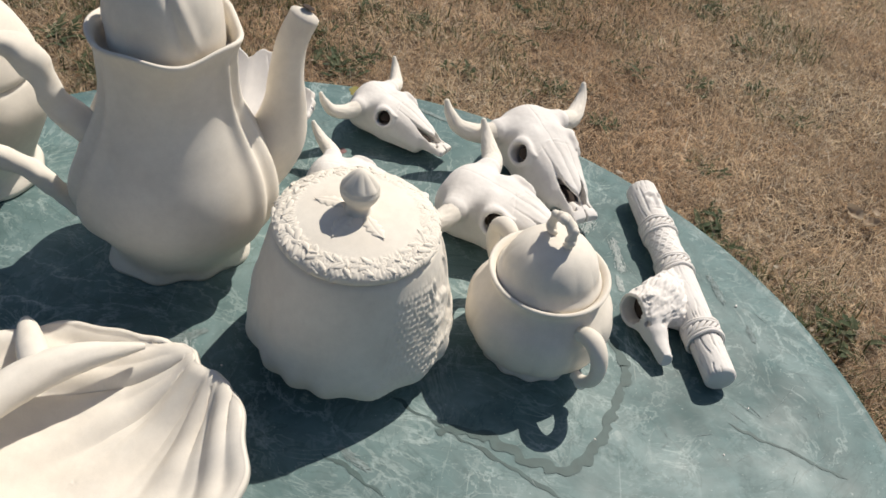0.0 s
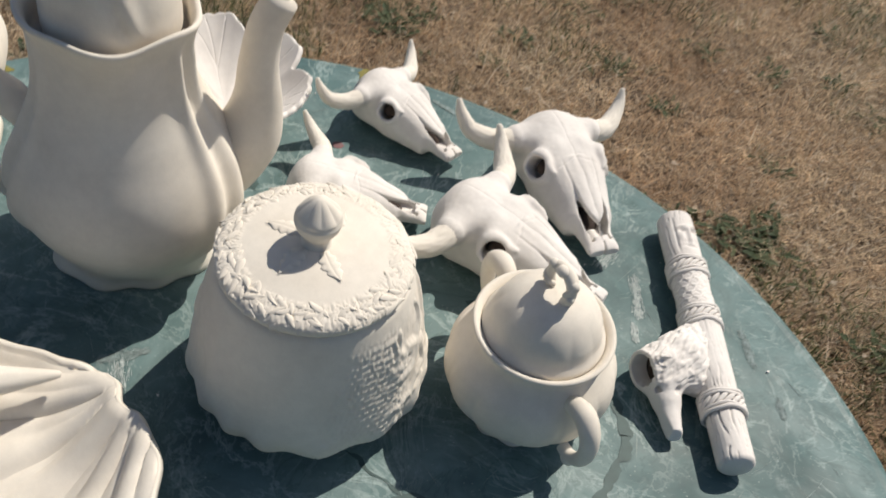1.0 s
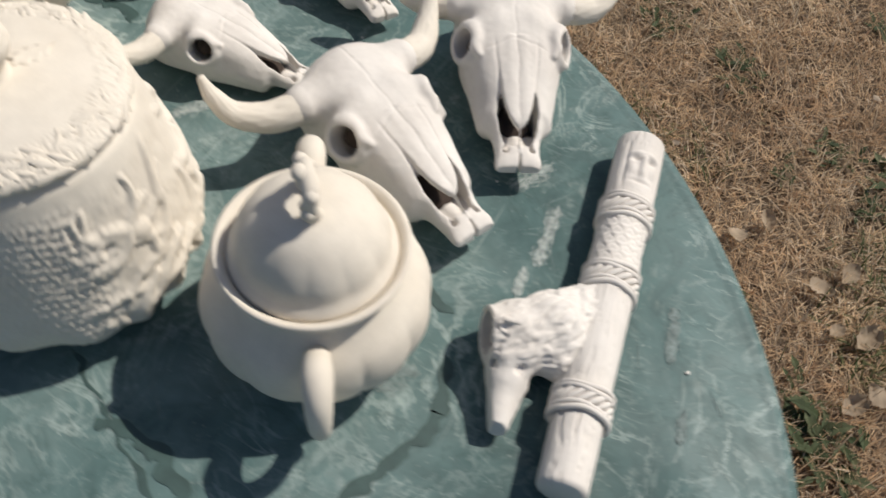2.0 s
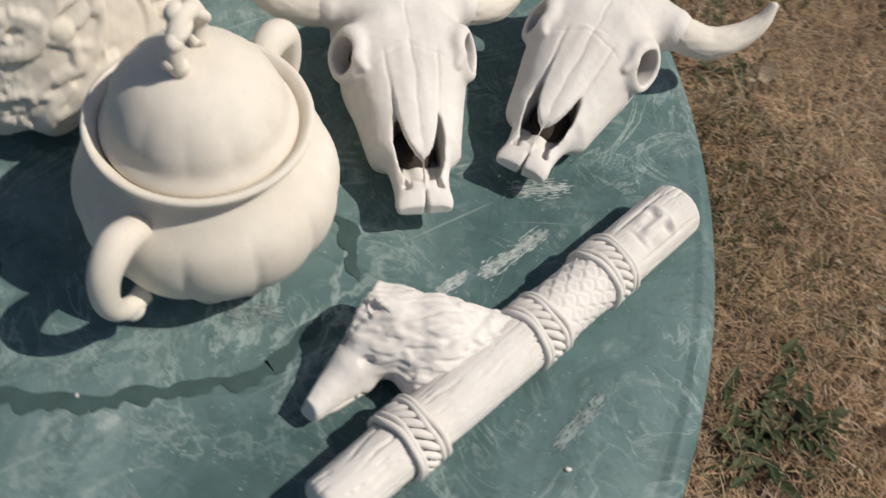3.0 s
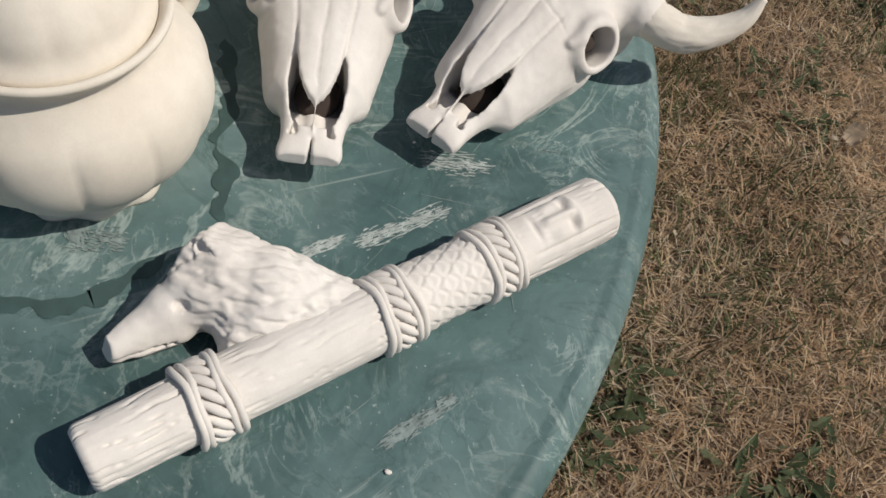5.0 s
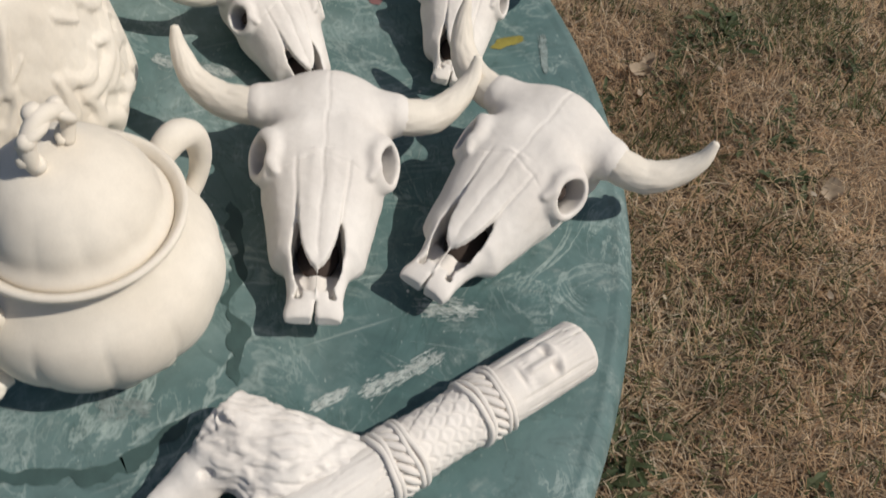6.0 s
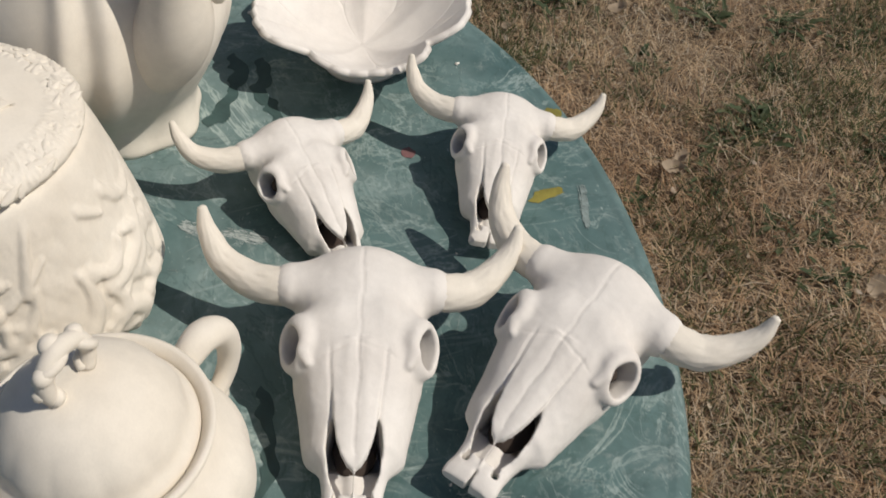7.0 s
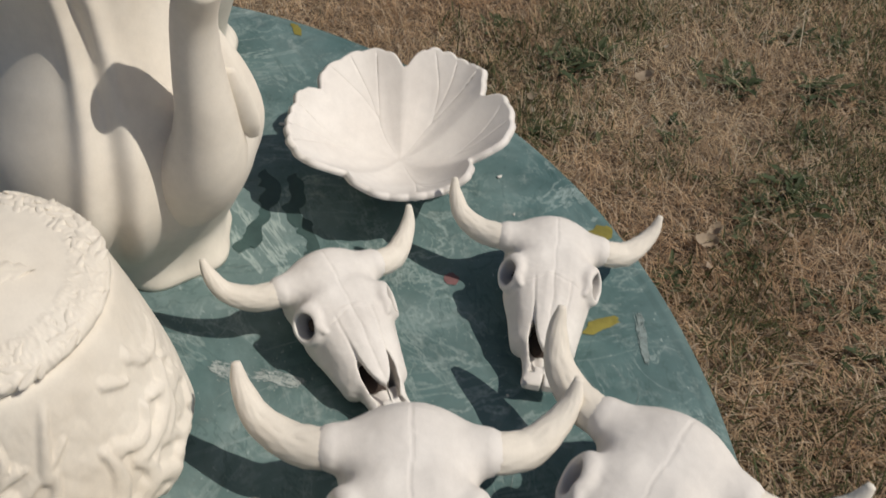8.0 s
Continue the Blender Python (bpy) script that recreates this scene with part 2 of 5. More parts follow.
def implicit(name, field, lo, hi, step):
    """The skin of a solid given by a distance field (surface nets)."""
    lo, q = np.array(lo), 4
    shape = [int((h - l) / step / q) * q + q + 1 for l, h in zip(lo, hi)]

    def nodes(index):
        return lo + index * step
    # a coarse pass first, then the fine nodes near the surface alone
    rough = np.stack(np.meshgrid(*[np.arange(0, n, q) for n in shape], indexing="ij"), -1)
    C = field(nodes(rough.reshape(-1, 3))).reshape(rough.shape[:3])
    F = C.repeat(q, 0).repeat(q, 1).repeat(q, 2)[:shape[0], :shape[1], :shape[2]].copy()
    near = np.abs(C) < step * q * 1.8
    grown = near.repeat(q, 0).repeat(q, 1).repeat(q, 2)
    band = np.zeros(F.shape, bool)
    for o in (0, q // 2, q - 1):
        piece = grown[o:o + F.shape[0], o:o + F.shape[1], o:o + F.shape[2]]
        band[:piece.shape[0], :piece.shape[1], :piece.shape[2]] |= piece
    fine = np.argwhere(band)
    F[tuple(fine.T)] = field(nodes(fine))
    inside = F < 0
    sums = sum(inside[i:i + shape[0] - 1, j:j + shape[1] - 1, k:k + shape[2] - 1].astype(np.int8) for i in (0, 1) for j in (0, 1) for k in (0, 1))
    cell = np.argwhere((sums > 0) & (sums < 8))
    index = np.full([n - 1 for n in shape], -1)
    index[tuple(cell.T)] = np.arange(len(cell))
    total, count = np.zeros((len(cell), 3)), np.zeros(len(cell))
    for c in [(i, j, k) for i in (0, 1) for j in (0, 1) for k in (0, 1)]:
        for ax in range(3):
            if c[ax] == 0:
                na = cell + np.array(c)
                nb = na + np.eye(3, dtype=int)[ax]
                fa, fb = F[tuple(na.T)], F[tuple(nb.T)]
                hit = (fa < 0) != (fb < 0)
                t = np.where(hit, fa / np.where(hit, fa - fb, 1.0), 0.0)
                total += (nodes(na) + (nb - na) * step * t[:, None]) * hit[:, None]
                count += hit
    verts = total / count[:, None]
    faces = []
    for ax in range(3):
        u, w = [i for i in range(3) if i != ax]
        A, B = np.take(inside, range(shape[ax] - 1), ax), np.take(inside, range(1, shape[ax]), ax)
        edge = np.argwhere(A != B)
        quad = []
        for du, dw in ((-1, -1), (0, -1), (0, 0), (-1, 0)):
            c = edge.copy()
            c[:, u] += du
            c[:, w] += dw
            quad.append(index[tuple(c.T)])
        quad = np.stack(quad, 1)
        turned = A[tuple(edge.T)] != (ax != 1)
        quad[turned] = quad[turned][:, ::-1]
        faces += quad.tolist()
    me = bpy.data.meshes.new(name)
    me.from_pydata(verts.tolist(), [], faces)
    me.update()
    return me


def moved(me, shift):
    """Moves every vertex of me by shift(place, normal)."""
    n = len(me.vertices)
    co, no = np.empty(n * 3, np.float32), np.empty(n * 3, np.float32)
    me.vertices.foreach_get("co", co)
    me.vertices.foreach_get("normal", no)
    co, no = co.reshape(-1, 3), no.reshape(-1, 3)
    out = np.array([shift(Vector(p), Vector(q)) for p, q in zip(co.tolist(), no.tolist())], np.float32)
    me.vertices.foreach_set("co", out.reshape(-1))
    me.update()


TOP = 0.72                      # height of the table top


# ---- ground ----
def ground():
    bm = bmesh.new()
    rings = [0.0, 0.6, 1.2, 2.0, 3.0, 5.0, 9.0, 20.0, 60.0, 250.0, 1500.0]
    rows = []
    for r in rings[1:]:
        rows.append([bm.verts.new((r * math.cos(a), 1.2 + r * math.sin(a), -0.012 + 0.012 * noise.noise((r * math.cos(a), r * math.sin(a), 0)) * min(1, 3 / r)))
                     for a in (2 * math.pi * i / 64 for i in range(64))])
    grid(bm, rows)
    bm.faces.new(rows[0])
    return tagged(new("ground", mesh_of(bm, "ground", soil)), "dry brown lawn soil covered in thatch", "ground", kind="structure")


ground()


def blades(name, count, area, length, width, lean, material, label, density=None, seed=1):
    """Grass: bent three-cornered blades, lying this way and that."""
    rng = np.random.default_rng(seed)
    x = rng.uniform(area[0], area[1], count * 3)
    y = rng.uniform(area[2], area[3], count * 3)
    if density is not None:
        keep = rng.uniform(0, 1, len(x)) < density(x, y)
        x, y = x[keep], y[keep]
    x, y = x[:count], y[:count]
    n = len(x)
    a = rng.uniform(0, 2 * np.pi, n)
    ln = length * rng.uniform(0.45, 1.25, n)
    tilt = np.clip(rng.normal(lean, 22, n), 5, 88) * np.pi / 180
    tilt2 = np.clip(tilt + rng.uniform(0.1, 0.6, n), 0, 1.6)
    w = width * rng.uniform(0.6, 1.3, n)
    dx, dy = np.cos(a), np.sin(a)
    z0 = np.full(n, -0.006) + rng.uniform(0, 0.012, n)
    mx, mz = ln * 0.55 * np.sin(tilt), ln * 0.55 * np.cos(tilt)
    ex, ez = mx + ln * 0.45 * np.sin(tilt2), mz + ln * 0.45 * np.cos(tilt2)
    v = np.zeros((n, 5, 3))
    for i, (h, z, s) in enumerate(((0 * mx, z0, -1), (0 * mx, z0, 1), (mx, z0 + mz, 0.8), (mx, z0 + mz, -0.8), (ex, z0 + ez, 0))):
        v[:, i, 0] = x + dx * h - dy * w * s
        v[:, i, 1] = y + dy * h + dx * w * s
        v[:, i, 2] = z
    me = bpy.data.meshes.new(name)
    idx = (np.arange(n) * 5)[:, None]
    faces = np.concatenate([idx + [0, 1, 2, 3], ], 1).reshape(-1)
    tips = np.concatenate([idx + [3, 2, 4]], 1).reshape(-1)
    me.vertices.add(n * 5)
    me.vertices.foreach_set("co", v.reshape(-1))
    me.loops.add(n * 7)
    me.loops.foreach_set("vertex_index", np.concatenate([faces, tips]))
    me.polygons.add(n * 2)
    me.polygons.foreach_set("loop_start", np.concatenate([np.arange(n) * 4, n * 4 + np.arange(n) * 3]))
    me.update(calc_edges=True)
    me.materials.append(material)
    return tagged(new(name, me), label, "grass", kind="stuff")


def patchy(scale, low, high, seed):
    def f(x, y):
        out = np.zeros(len(x))
        for i in range(len(x)):
            out[i] = noise.fractal((x[i] * scale + seed, y[i] * scale, seed), 0.6, 2.0, 3)
        return np.clip((out - low) / (high - low), 0, 1)
    return f


LAWN = (-1.9, 1.7, 0.55, 3.3)
blades("dry_grass", 260000, LAWN, 0.040, 0.00085, 64, straw, "short dry straw-coloured summer grass", seed=2)
blades("long_dry_grass", 4500, LAWN, 0.085, 0.0010, 74, straw, "longer bleached straws lying on the lawn", patchy(3.0, -0.1, 0.5, 1.7), seed=9)
blades("green_grass", 30000, LAWN, 0.042, 0.0013, 52, greens, "sparse patches of green grass in the dry lawn", patchy(1.9, 0.05, 0.60, 7.3), seed=5)
blades("green_grass", 16000, (-1.9, -0.2, 1.3, 2.9), 0.045, 0.0013, 50, greens, "green grass tufts at the far side of the lawn", patchy(2.6, -0.1, 0.5, 3.3), seed=6)


def outside(x, y):
    """Denser near the table, thinning with distance; none on the inner lawn."""
    inner = (x > LAWN[0]) & (x < LAWN[1]) & (y > LAWN[2]) & (y < LAWN[3])
    away = np.hypot(x, y - 1.2)
    return np.where(inner, 0.0, np.clip(1.9 - away / 3.2, 0.0, 1.0))


AROUND = (-5.5, 5.5, -4.5, 6.5)
blades("dry_grass", 150000, AROUND, 0.075, 0.0024, 64, straw, "dry summer grass over the rest of the lawn", outside, seed=12)
blades("green_grass", 14000, AROUND, 0.06, 0.0026, 52, greens, "scattered green grass over the rest of the lawn", outside, seed=13)


def lawn_bits(count, seed):
    """Small pale scraps of leaf and chaff on the lawn."""
    rng = random.Random(seed)
    bm = bmesh.new()
    for _ in range(count):
        x, y, z, a, q = rng.uniform(-1.7, 1.5), rng.uniform(1.1, 3.0), rng.uniform(0.008, 0.022), rng.uniform(0, 6.3), rng.uniform(0.003, 0.010)
        pts = [(x + q * math.cos(a + t) * rng.uniform(0.5, 1.1), y + q * 0.6 * math.sin(a + t) * rng.uniform(0.5, 1.1), z + rng.uniform(-0.003, 0.003)) for t in (0, 1.3, 2.5, 3.8, 5.0)]
        bm.faces.new([bm.verts.new(p) for p in pts])
    return tagged(new("leaf_scrap", mesh_of(bm, "leaf_scrap", dead_leaf, False)), "small pale scraps of dry leaf scattered on the lawn", "leaf litter", kind="stuff")


lawn_bits(420, 8)


# ---- table ----
TABLE = (0.0716, 0.6182)
R = 0.4775


def table():
    t = base("garden_table", pose(TABLE[0], TABLE[1], 0), "round green marbled plastic garden table, scratched and dusty", "table")
    prof = [(0.0, TOP - 0.018), (R - 0.030, TOP - 0.018), (R - 0.018, TOP - 0.030), (R - 0.004, TOP - 0.030), (R + 0.002, TOP - 0.024), (R + 0.002, TOP - 0.009),
            (R - 0.001, TOP - 0.003), (R - 0.005, TOP - 0.0005), (R - 0.008, TOP + 0.0004), (R - 0.0105, TOP - 0.0006), (R - 0.012, TOP), (R - 0.06, TOP), (0.0, TOP)]
    part("tabletop", lathe(prof, 192), table_mat, t)
    for i in range(4):
        a = math.pi / 4 + i * math.pi / 2
        c, s = math.cos(a), math.sin(a)
        part("leg", tube([(0.30 * c, 0.30 * s, TOP - 0.017, 0.026), (0.33 * c, 0.33 * s, 0.4, 0.022), (0.36 * c, 0.36 * s, 0.008, 0.018)], 16, 6), table_mat, t)
    return t


table()


# ---- skulls ----
def capsule(P, a, b, ra, rb):
    """Distance from the points P to a bar from a to b that tapers from ra to rb."""
    d = [q - p for p, q in zip(a, b)]
    e = [P[:, i] - a[i] for i in range(3)]
    h = np.clip((e[0] * d[0] + e[1] * d[1] + e[2] * d[2]) / (d[0] ** 2 + d[1] ** 2 + d[2] ** 2), 0, 1)
    return np.sqrt((e[0] - h * d[0]) ** 2 + (e[1] - h * d[1]) ** 2 + (e[2] - h * d[2]) ** 2) - (ra + (rb - ra) * h)


def join(p, q, k):
    """Two solids grown together with a fillet of about k."""
    h = np.clip(0.5 + 0.5 * (q - p) / k, 0, 1)
    return q + (p - q) * h - k * h * (1 - h)


def carve(p, q, k):
    """The solid p with q cut out of it, the edge rounded by about k."""
    return -join(-p, q, k)


def ease(a, b, x):
    u = np.clip((x - a) / (b - a), 0, 1)
    return u * u * (3 - 2 * u)


SKULL_HALF = [(-0.018, 0.014), (-0.012, 0.024), (-0.004, 0.0310), (0.008, 0.0340), (0.020, 0.0325), (0.030, 0.0310), (0.044, 0.0325), (0.054, 0.0310), (0.064, 0.0282), (0.076, 0.0258), (0.088, 0.0232), (0.095, 0.0212), (0.0985, 0.0176), (0.103, 0.0158), (0.112, 0.0138), (0.119, 0.0134), (0.1245, 0.0142), (0.129, 0.0132)]
SKULL_TOP = [(-0.018, 0.034), (-0.012, 0.0470), (-0.003, 0.0560), (0.006, 0.0580), (0.020, 0.0560), (0.046, 0.0520), (0.070, 0.0455), (0.090, 0.0385), (0.104, 0.0325), (0.111, 0.0265), (0.119, 0.0225), (0.1255, 0.0205), (0.130, 0.0175)]
SKULL_LOW = [(-0.018, 0.014), (-0.010, 0.004), (0.0, 0.0), (0.086, 0.0), (0.095, 0.002), (0.100, 0.008), (0.122, 0.010), (0.130, 0.012)]


def along(keys, x):
    xs = np.linspace(keys[0][0], keys[-1][0], 160)
    return np.interp(x, xs, [spline(keys, float(q)) for q in xs])


def nose_half(x):
    """Half the width of the nose bones, which end in a blunt point."""
    return np.interp(x, [0.050, 0.070, 0.085, 0.095, 0.1015, 0.1055, 0.1075], [0.0128, 0.0118, 0.0102, 0.0082, 0.0062, 0.0036, 0.0004])


def skull_field(P):
    x, y, z = P[:, 0], np.abs(P[:, 1]), P[:, 2]
    A = np.stack([x, y, z], 1)
    w, zt, zb = along(SKULL_HALF, x), along(SKULL_TOP, x), along(SKULL_LOW, x)
    zt = zt - 0.0032 * ease(0.064, 0.092, x) * ease(0.122, 0.108, x)
    zm = zb + (zt - zb) * 0.42
    h = np.where(z > zm, zt - zm, zm - zb)
    n = np.where(z > zm, 2.0 + 0.9 * ease(0.0, 0.036, x) - 0.5 * ease(0.06, 0.09, x), 3.4)
    d = ((y / w) ** n + (np.abs(z - zm) / h) ** n) ** (1 / n) - 1
    d = np.maximum(d * np.minimum(w, h), np.maximum(-0.018 - x, x - 0.1285))
    # horn shoulders, brows and eye rims
    d = join(d, capsule(A, (0.0085, 0.014, 0.0380), (0.0097, 0.0345, 0.0392), 0.0150, 0.0118), 0.006)
    d = join(d, capsule(A, (0.034, 0.012, 0.0470), (0.040, 0.0275, 0.0440), 0.0050, 0.0050), 0.008)
    e = (x - 0.0465, y - 0.0308, z - 0.0385)
    out = 0.24 * e[0] + 0.87 * e[1] + 0.43 * e[2]
    ring = np.hypot(np.sqrt(np.maximum(e[0] ** 2 + e[1] ** 2 + e[2] ** 2 - out ** 2, 0.0)) - 0.0110, out) - 0.0029
    d = join(d, ring, 0.005)
    d = join(d, capsule(A, (0.0545, 0.0262, 0.0455), (0.0600, 0.0235, 0.0440), 0.0020, 0.0016), 0.003)
    # cheek ridge and hollow
    d = join(d, capsule(A, (0.060, 0.0235, 0.0220), (0.094, 0.0172, 0.0150), 0.0040, 0.0032), 0.008)
    # deep eye sockets and the open nose
    d = carve(d, capsule(A, (0.0513, 0.0482, 0.0471), (0.0412, 0.0117, 0.0290), 0.0094, 0.0094), 0.0012)
    d = carve(d, capsule(A, (0.022, 0.0, 0.0300), (0.058, 0.0, 0.0260), 0.0200, 0.0165), 0.0012)
    d = carve(d, capsule(A, (0.058, 0.0, 0.0240), (0.092, 0.0, 0.0170), 0.0150, 0.0100), 0.0012)
    d = carve(d, capsule(A, (0.0440, 0.0, 0.0290), (0.0450, 0.0190, 0.0320), 0.0130, 0.0108), 0.0012)
    wall = np.interp(x, [0.082, 0.088, 0.096, 0.106, 0.1125, 0.116], [0.0098, 0.0120, 0.0126, 0.0114, 0.0088, 0.0040])
    hole = np.maximum(np.maximum(y - wall, np.maximum(0.082 - x, x - 0.1155)), zb + 0.0045 - z)
    d = carve(d, hole, 0.0014)
    # the bar across the front of the nose, sunk a little, with a pit on each side
    d = carve(d, capsule(A, (0.1150, 0.0076, 0.060), (0.1150, 0.0076, 0.004), 0.0016, 0.0016), 0.0008)
    d = carve(d, capsule(A, (0.1180, 0.0080, 0.060), (0.1180, 0.0080, 0.004), 0.0019, 0.0019), 0.0008)
    d = carve(d, capsule(A, (0.1150, 0.0, 0.0265), (0.1235, 0.0, 0.0240), 0.0026, 0.0020), 0.002)
    # overhanging nose bones
    top = along(SKULL_TOP, x) + 0.0006 - 0.0016 * (y / 0.012) ** 2 + 0.0006 * np.exp(-((y - 0.0045) / 0.003) ** 2)
    plate = np.maximum(np.maximum(y - nose_half(x), z - top), np.maximum(top - 0.0050 - 0.25 * np.maximum(0.0, 0.09 - x) - z, 0.050 - x))
    d = join(d, plate, 0.0008)
    # tongue of clay in the nose, notch between the two front teeth
    d = join(d, capsule(A, (0.098, 0.0, 0.0110), (0.114, 0.0, 0.0125), 0.0046, 0.0036), 0.002)
    d = carve(d, np.maximum(y - 0.0005 - 0.16 * np.maximum(0.0, x - 0.1250), 0.1205 - x), 0.0008)
    return d


def skull_mesh(seed):
    me = implicit("cranium", skull_field, (-0.0215, -0.0530, -0.0015), (0.1325, 0.0535, 0.0625), 0.00092)
    def shift(p, normal):
        up = normal.z
        x, y, ay = p.x, p.y, abs(p.y)
        if up > 0.25 and p.z > 0.02:
            wob = 0.0013 * noise.noise((x * 70, seed, 0)) + 0.0005 * noise.noise((x * 300, seed, 0))
            p.z -= 0.0008 * (0.8 + 0.4 * noise.noise((x * 150, seed, 6))) * bell(y - wob, 0.0005) * smooth_step(-0.012, -0.002, x) * smooth_step(0.106, 0.100, x)
            # seams beside the nose bones and across the brow
            p.z -= 0.0008 * bell(ay - float(nose_half(x)) - 0.0006 + 0.0006 * noise.noise((x * 120, seed, 4)), 0.0008) * smooth_step(0.050, 0.058, x) * smooth_step(0.088, 0.080, x)
            p.z -= 0.0006 * bell(x - 0.052 - 0.30 * ay - 0.0012 * noise.noise((y * 160, seed, 2)), 0.0007) * smooth_step(0.021, 0.015, ay)
            p.z -= 0.0007 * bell(x + 0.004 - 0.10 * ay, 0.0006) * bell(ay - 0.009, 0.003) * (y > 0)
        p += noise.noise_vector((x * 60 + seed, y * 60, p.z * 60)) * 0.0006 + noise.noise_vector((x * 260, y * 260, p.z * 260 + seed)) * 0.00016
        p.z = max(p.z, 0.0)
        return p
    moved(me, shift)
    me.materials.append(white)
    me.shade_smooth()
    return me


CRANIUM = skull_mesh(2.3)


def horn_mesh(k):
    reach, tip = (0.0785, 0.0605) if k > 0 else (0.0820, 0.0640)
    keys = [(0.0100, 0.034 * k, 0.0405, 0.0094), (0.0095, 0.043 * k, 0.0385, 0.0099), (0.0050, 0.056 * k, 0.0370, 0.0092), (-0.0045, (reach - 0.0105) * k, 0.0412, 0.0074), (-0.0130, (reach - 0.0025) * k, tip - 0.0108, 0.0050), (-0.0185, reach * k, tip, 0.0022)]

    def grain(u, a):
        return 0.04 * noise.noise((u * 7, math.cos(a) * 5 + k, math.sin(a) * 5)) + 0.07 * noise.noise((u * 9, math.cos(a) * 14, math.sin(a) * 14 + k)) * smooth_step(1.0, 0.8, u)
    return mesh_of(tube(keys, 48, 16, 1.0, bump=grain), "horn", cream)


HORNS = [horn_mesh(1), horn_mesh(-1)]


def inner_shade_mesh():
    """Dark blobs that paint the shade inside the hollow head, behind the eyes and the nose."""
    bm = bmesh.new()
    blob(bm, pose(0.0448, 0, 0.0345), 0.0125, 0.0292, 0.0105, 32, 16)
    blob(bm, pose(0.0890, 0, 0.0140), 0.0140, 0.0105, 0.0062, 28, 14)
    return mesh_of(bm, "inner_lining", hollow_shade)


INNER_SHADE = inner_shade_mesh()


def skull(m, scale, label):
    """A small clay bison skull: head with eye and nose openings, and two horns."""
    s = base("bison_skull", m @ Matrix.Scale(scale, 4), label, "skull ornament", "clay bison skulls")
    head = new("cranium", CRANIUM)
    head.parent = s
    shade_blobs = new("inner_lining", INNER_SHADE)
    shade_blobs.parent = head
    tagged(shade_blobs, "dark blobs standing in for the shade inside the hollow skull")
    for me in HORNS:
        horn = new("horn", me)
        horn.parent = s
        tagged(horn, "slightly yellower curved horn")
    return s


SKULLS = [((0.1823, 0.9073), -22.6, 0.985, -2.2, -1.5, "large white bisque bison skull with upswept horns beside the sugar bowl"),
          ((0.2345, 1.0209), -59.2, 0.970, -2.0, -1.0, "large white bisque bison skull resting at the table edge"),
          ((0.0595, 0.9037), 4.9, 0.753, -4.0, 0.0, "small white bisque bison skull beside the canister"),
          ((0.0814, 1.0340), -29.4, 0.747, -6.0, 0.0, "small white bisque bison skull near the table edge")]
for k, ((x, y), turn, size, roll, pitch, text) in enumerate(SKULLS):
    skull(pose(x, y, TOP, 0, 0, turn) @ pose(0, 0, 0.0225 * size * math.sin(radians(abs(roll))), 0, pitch, 0) @ pose(0, 0, 0, roll, 0, 0), size, text)


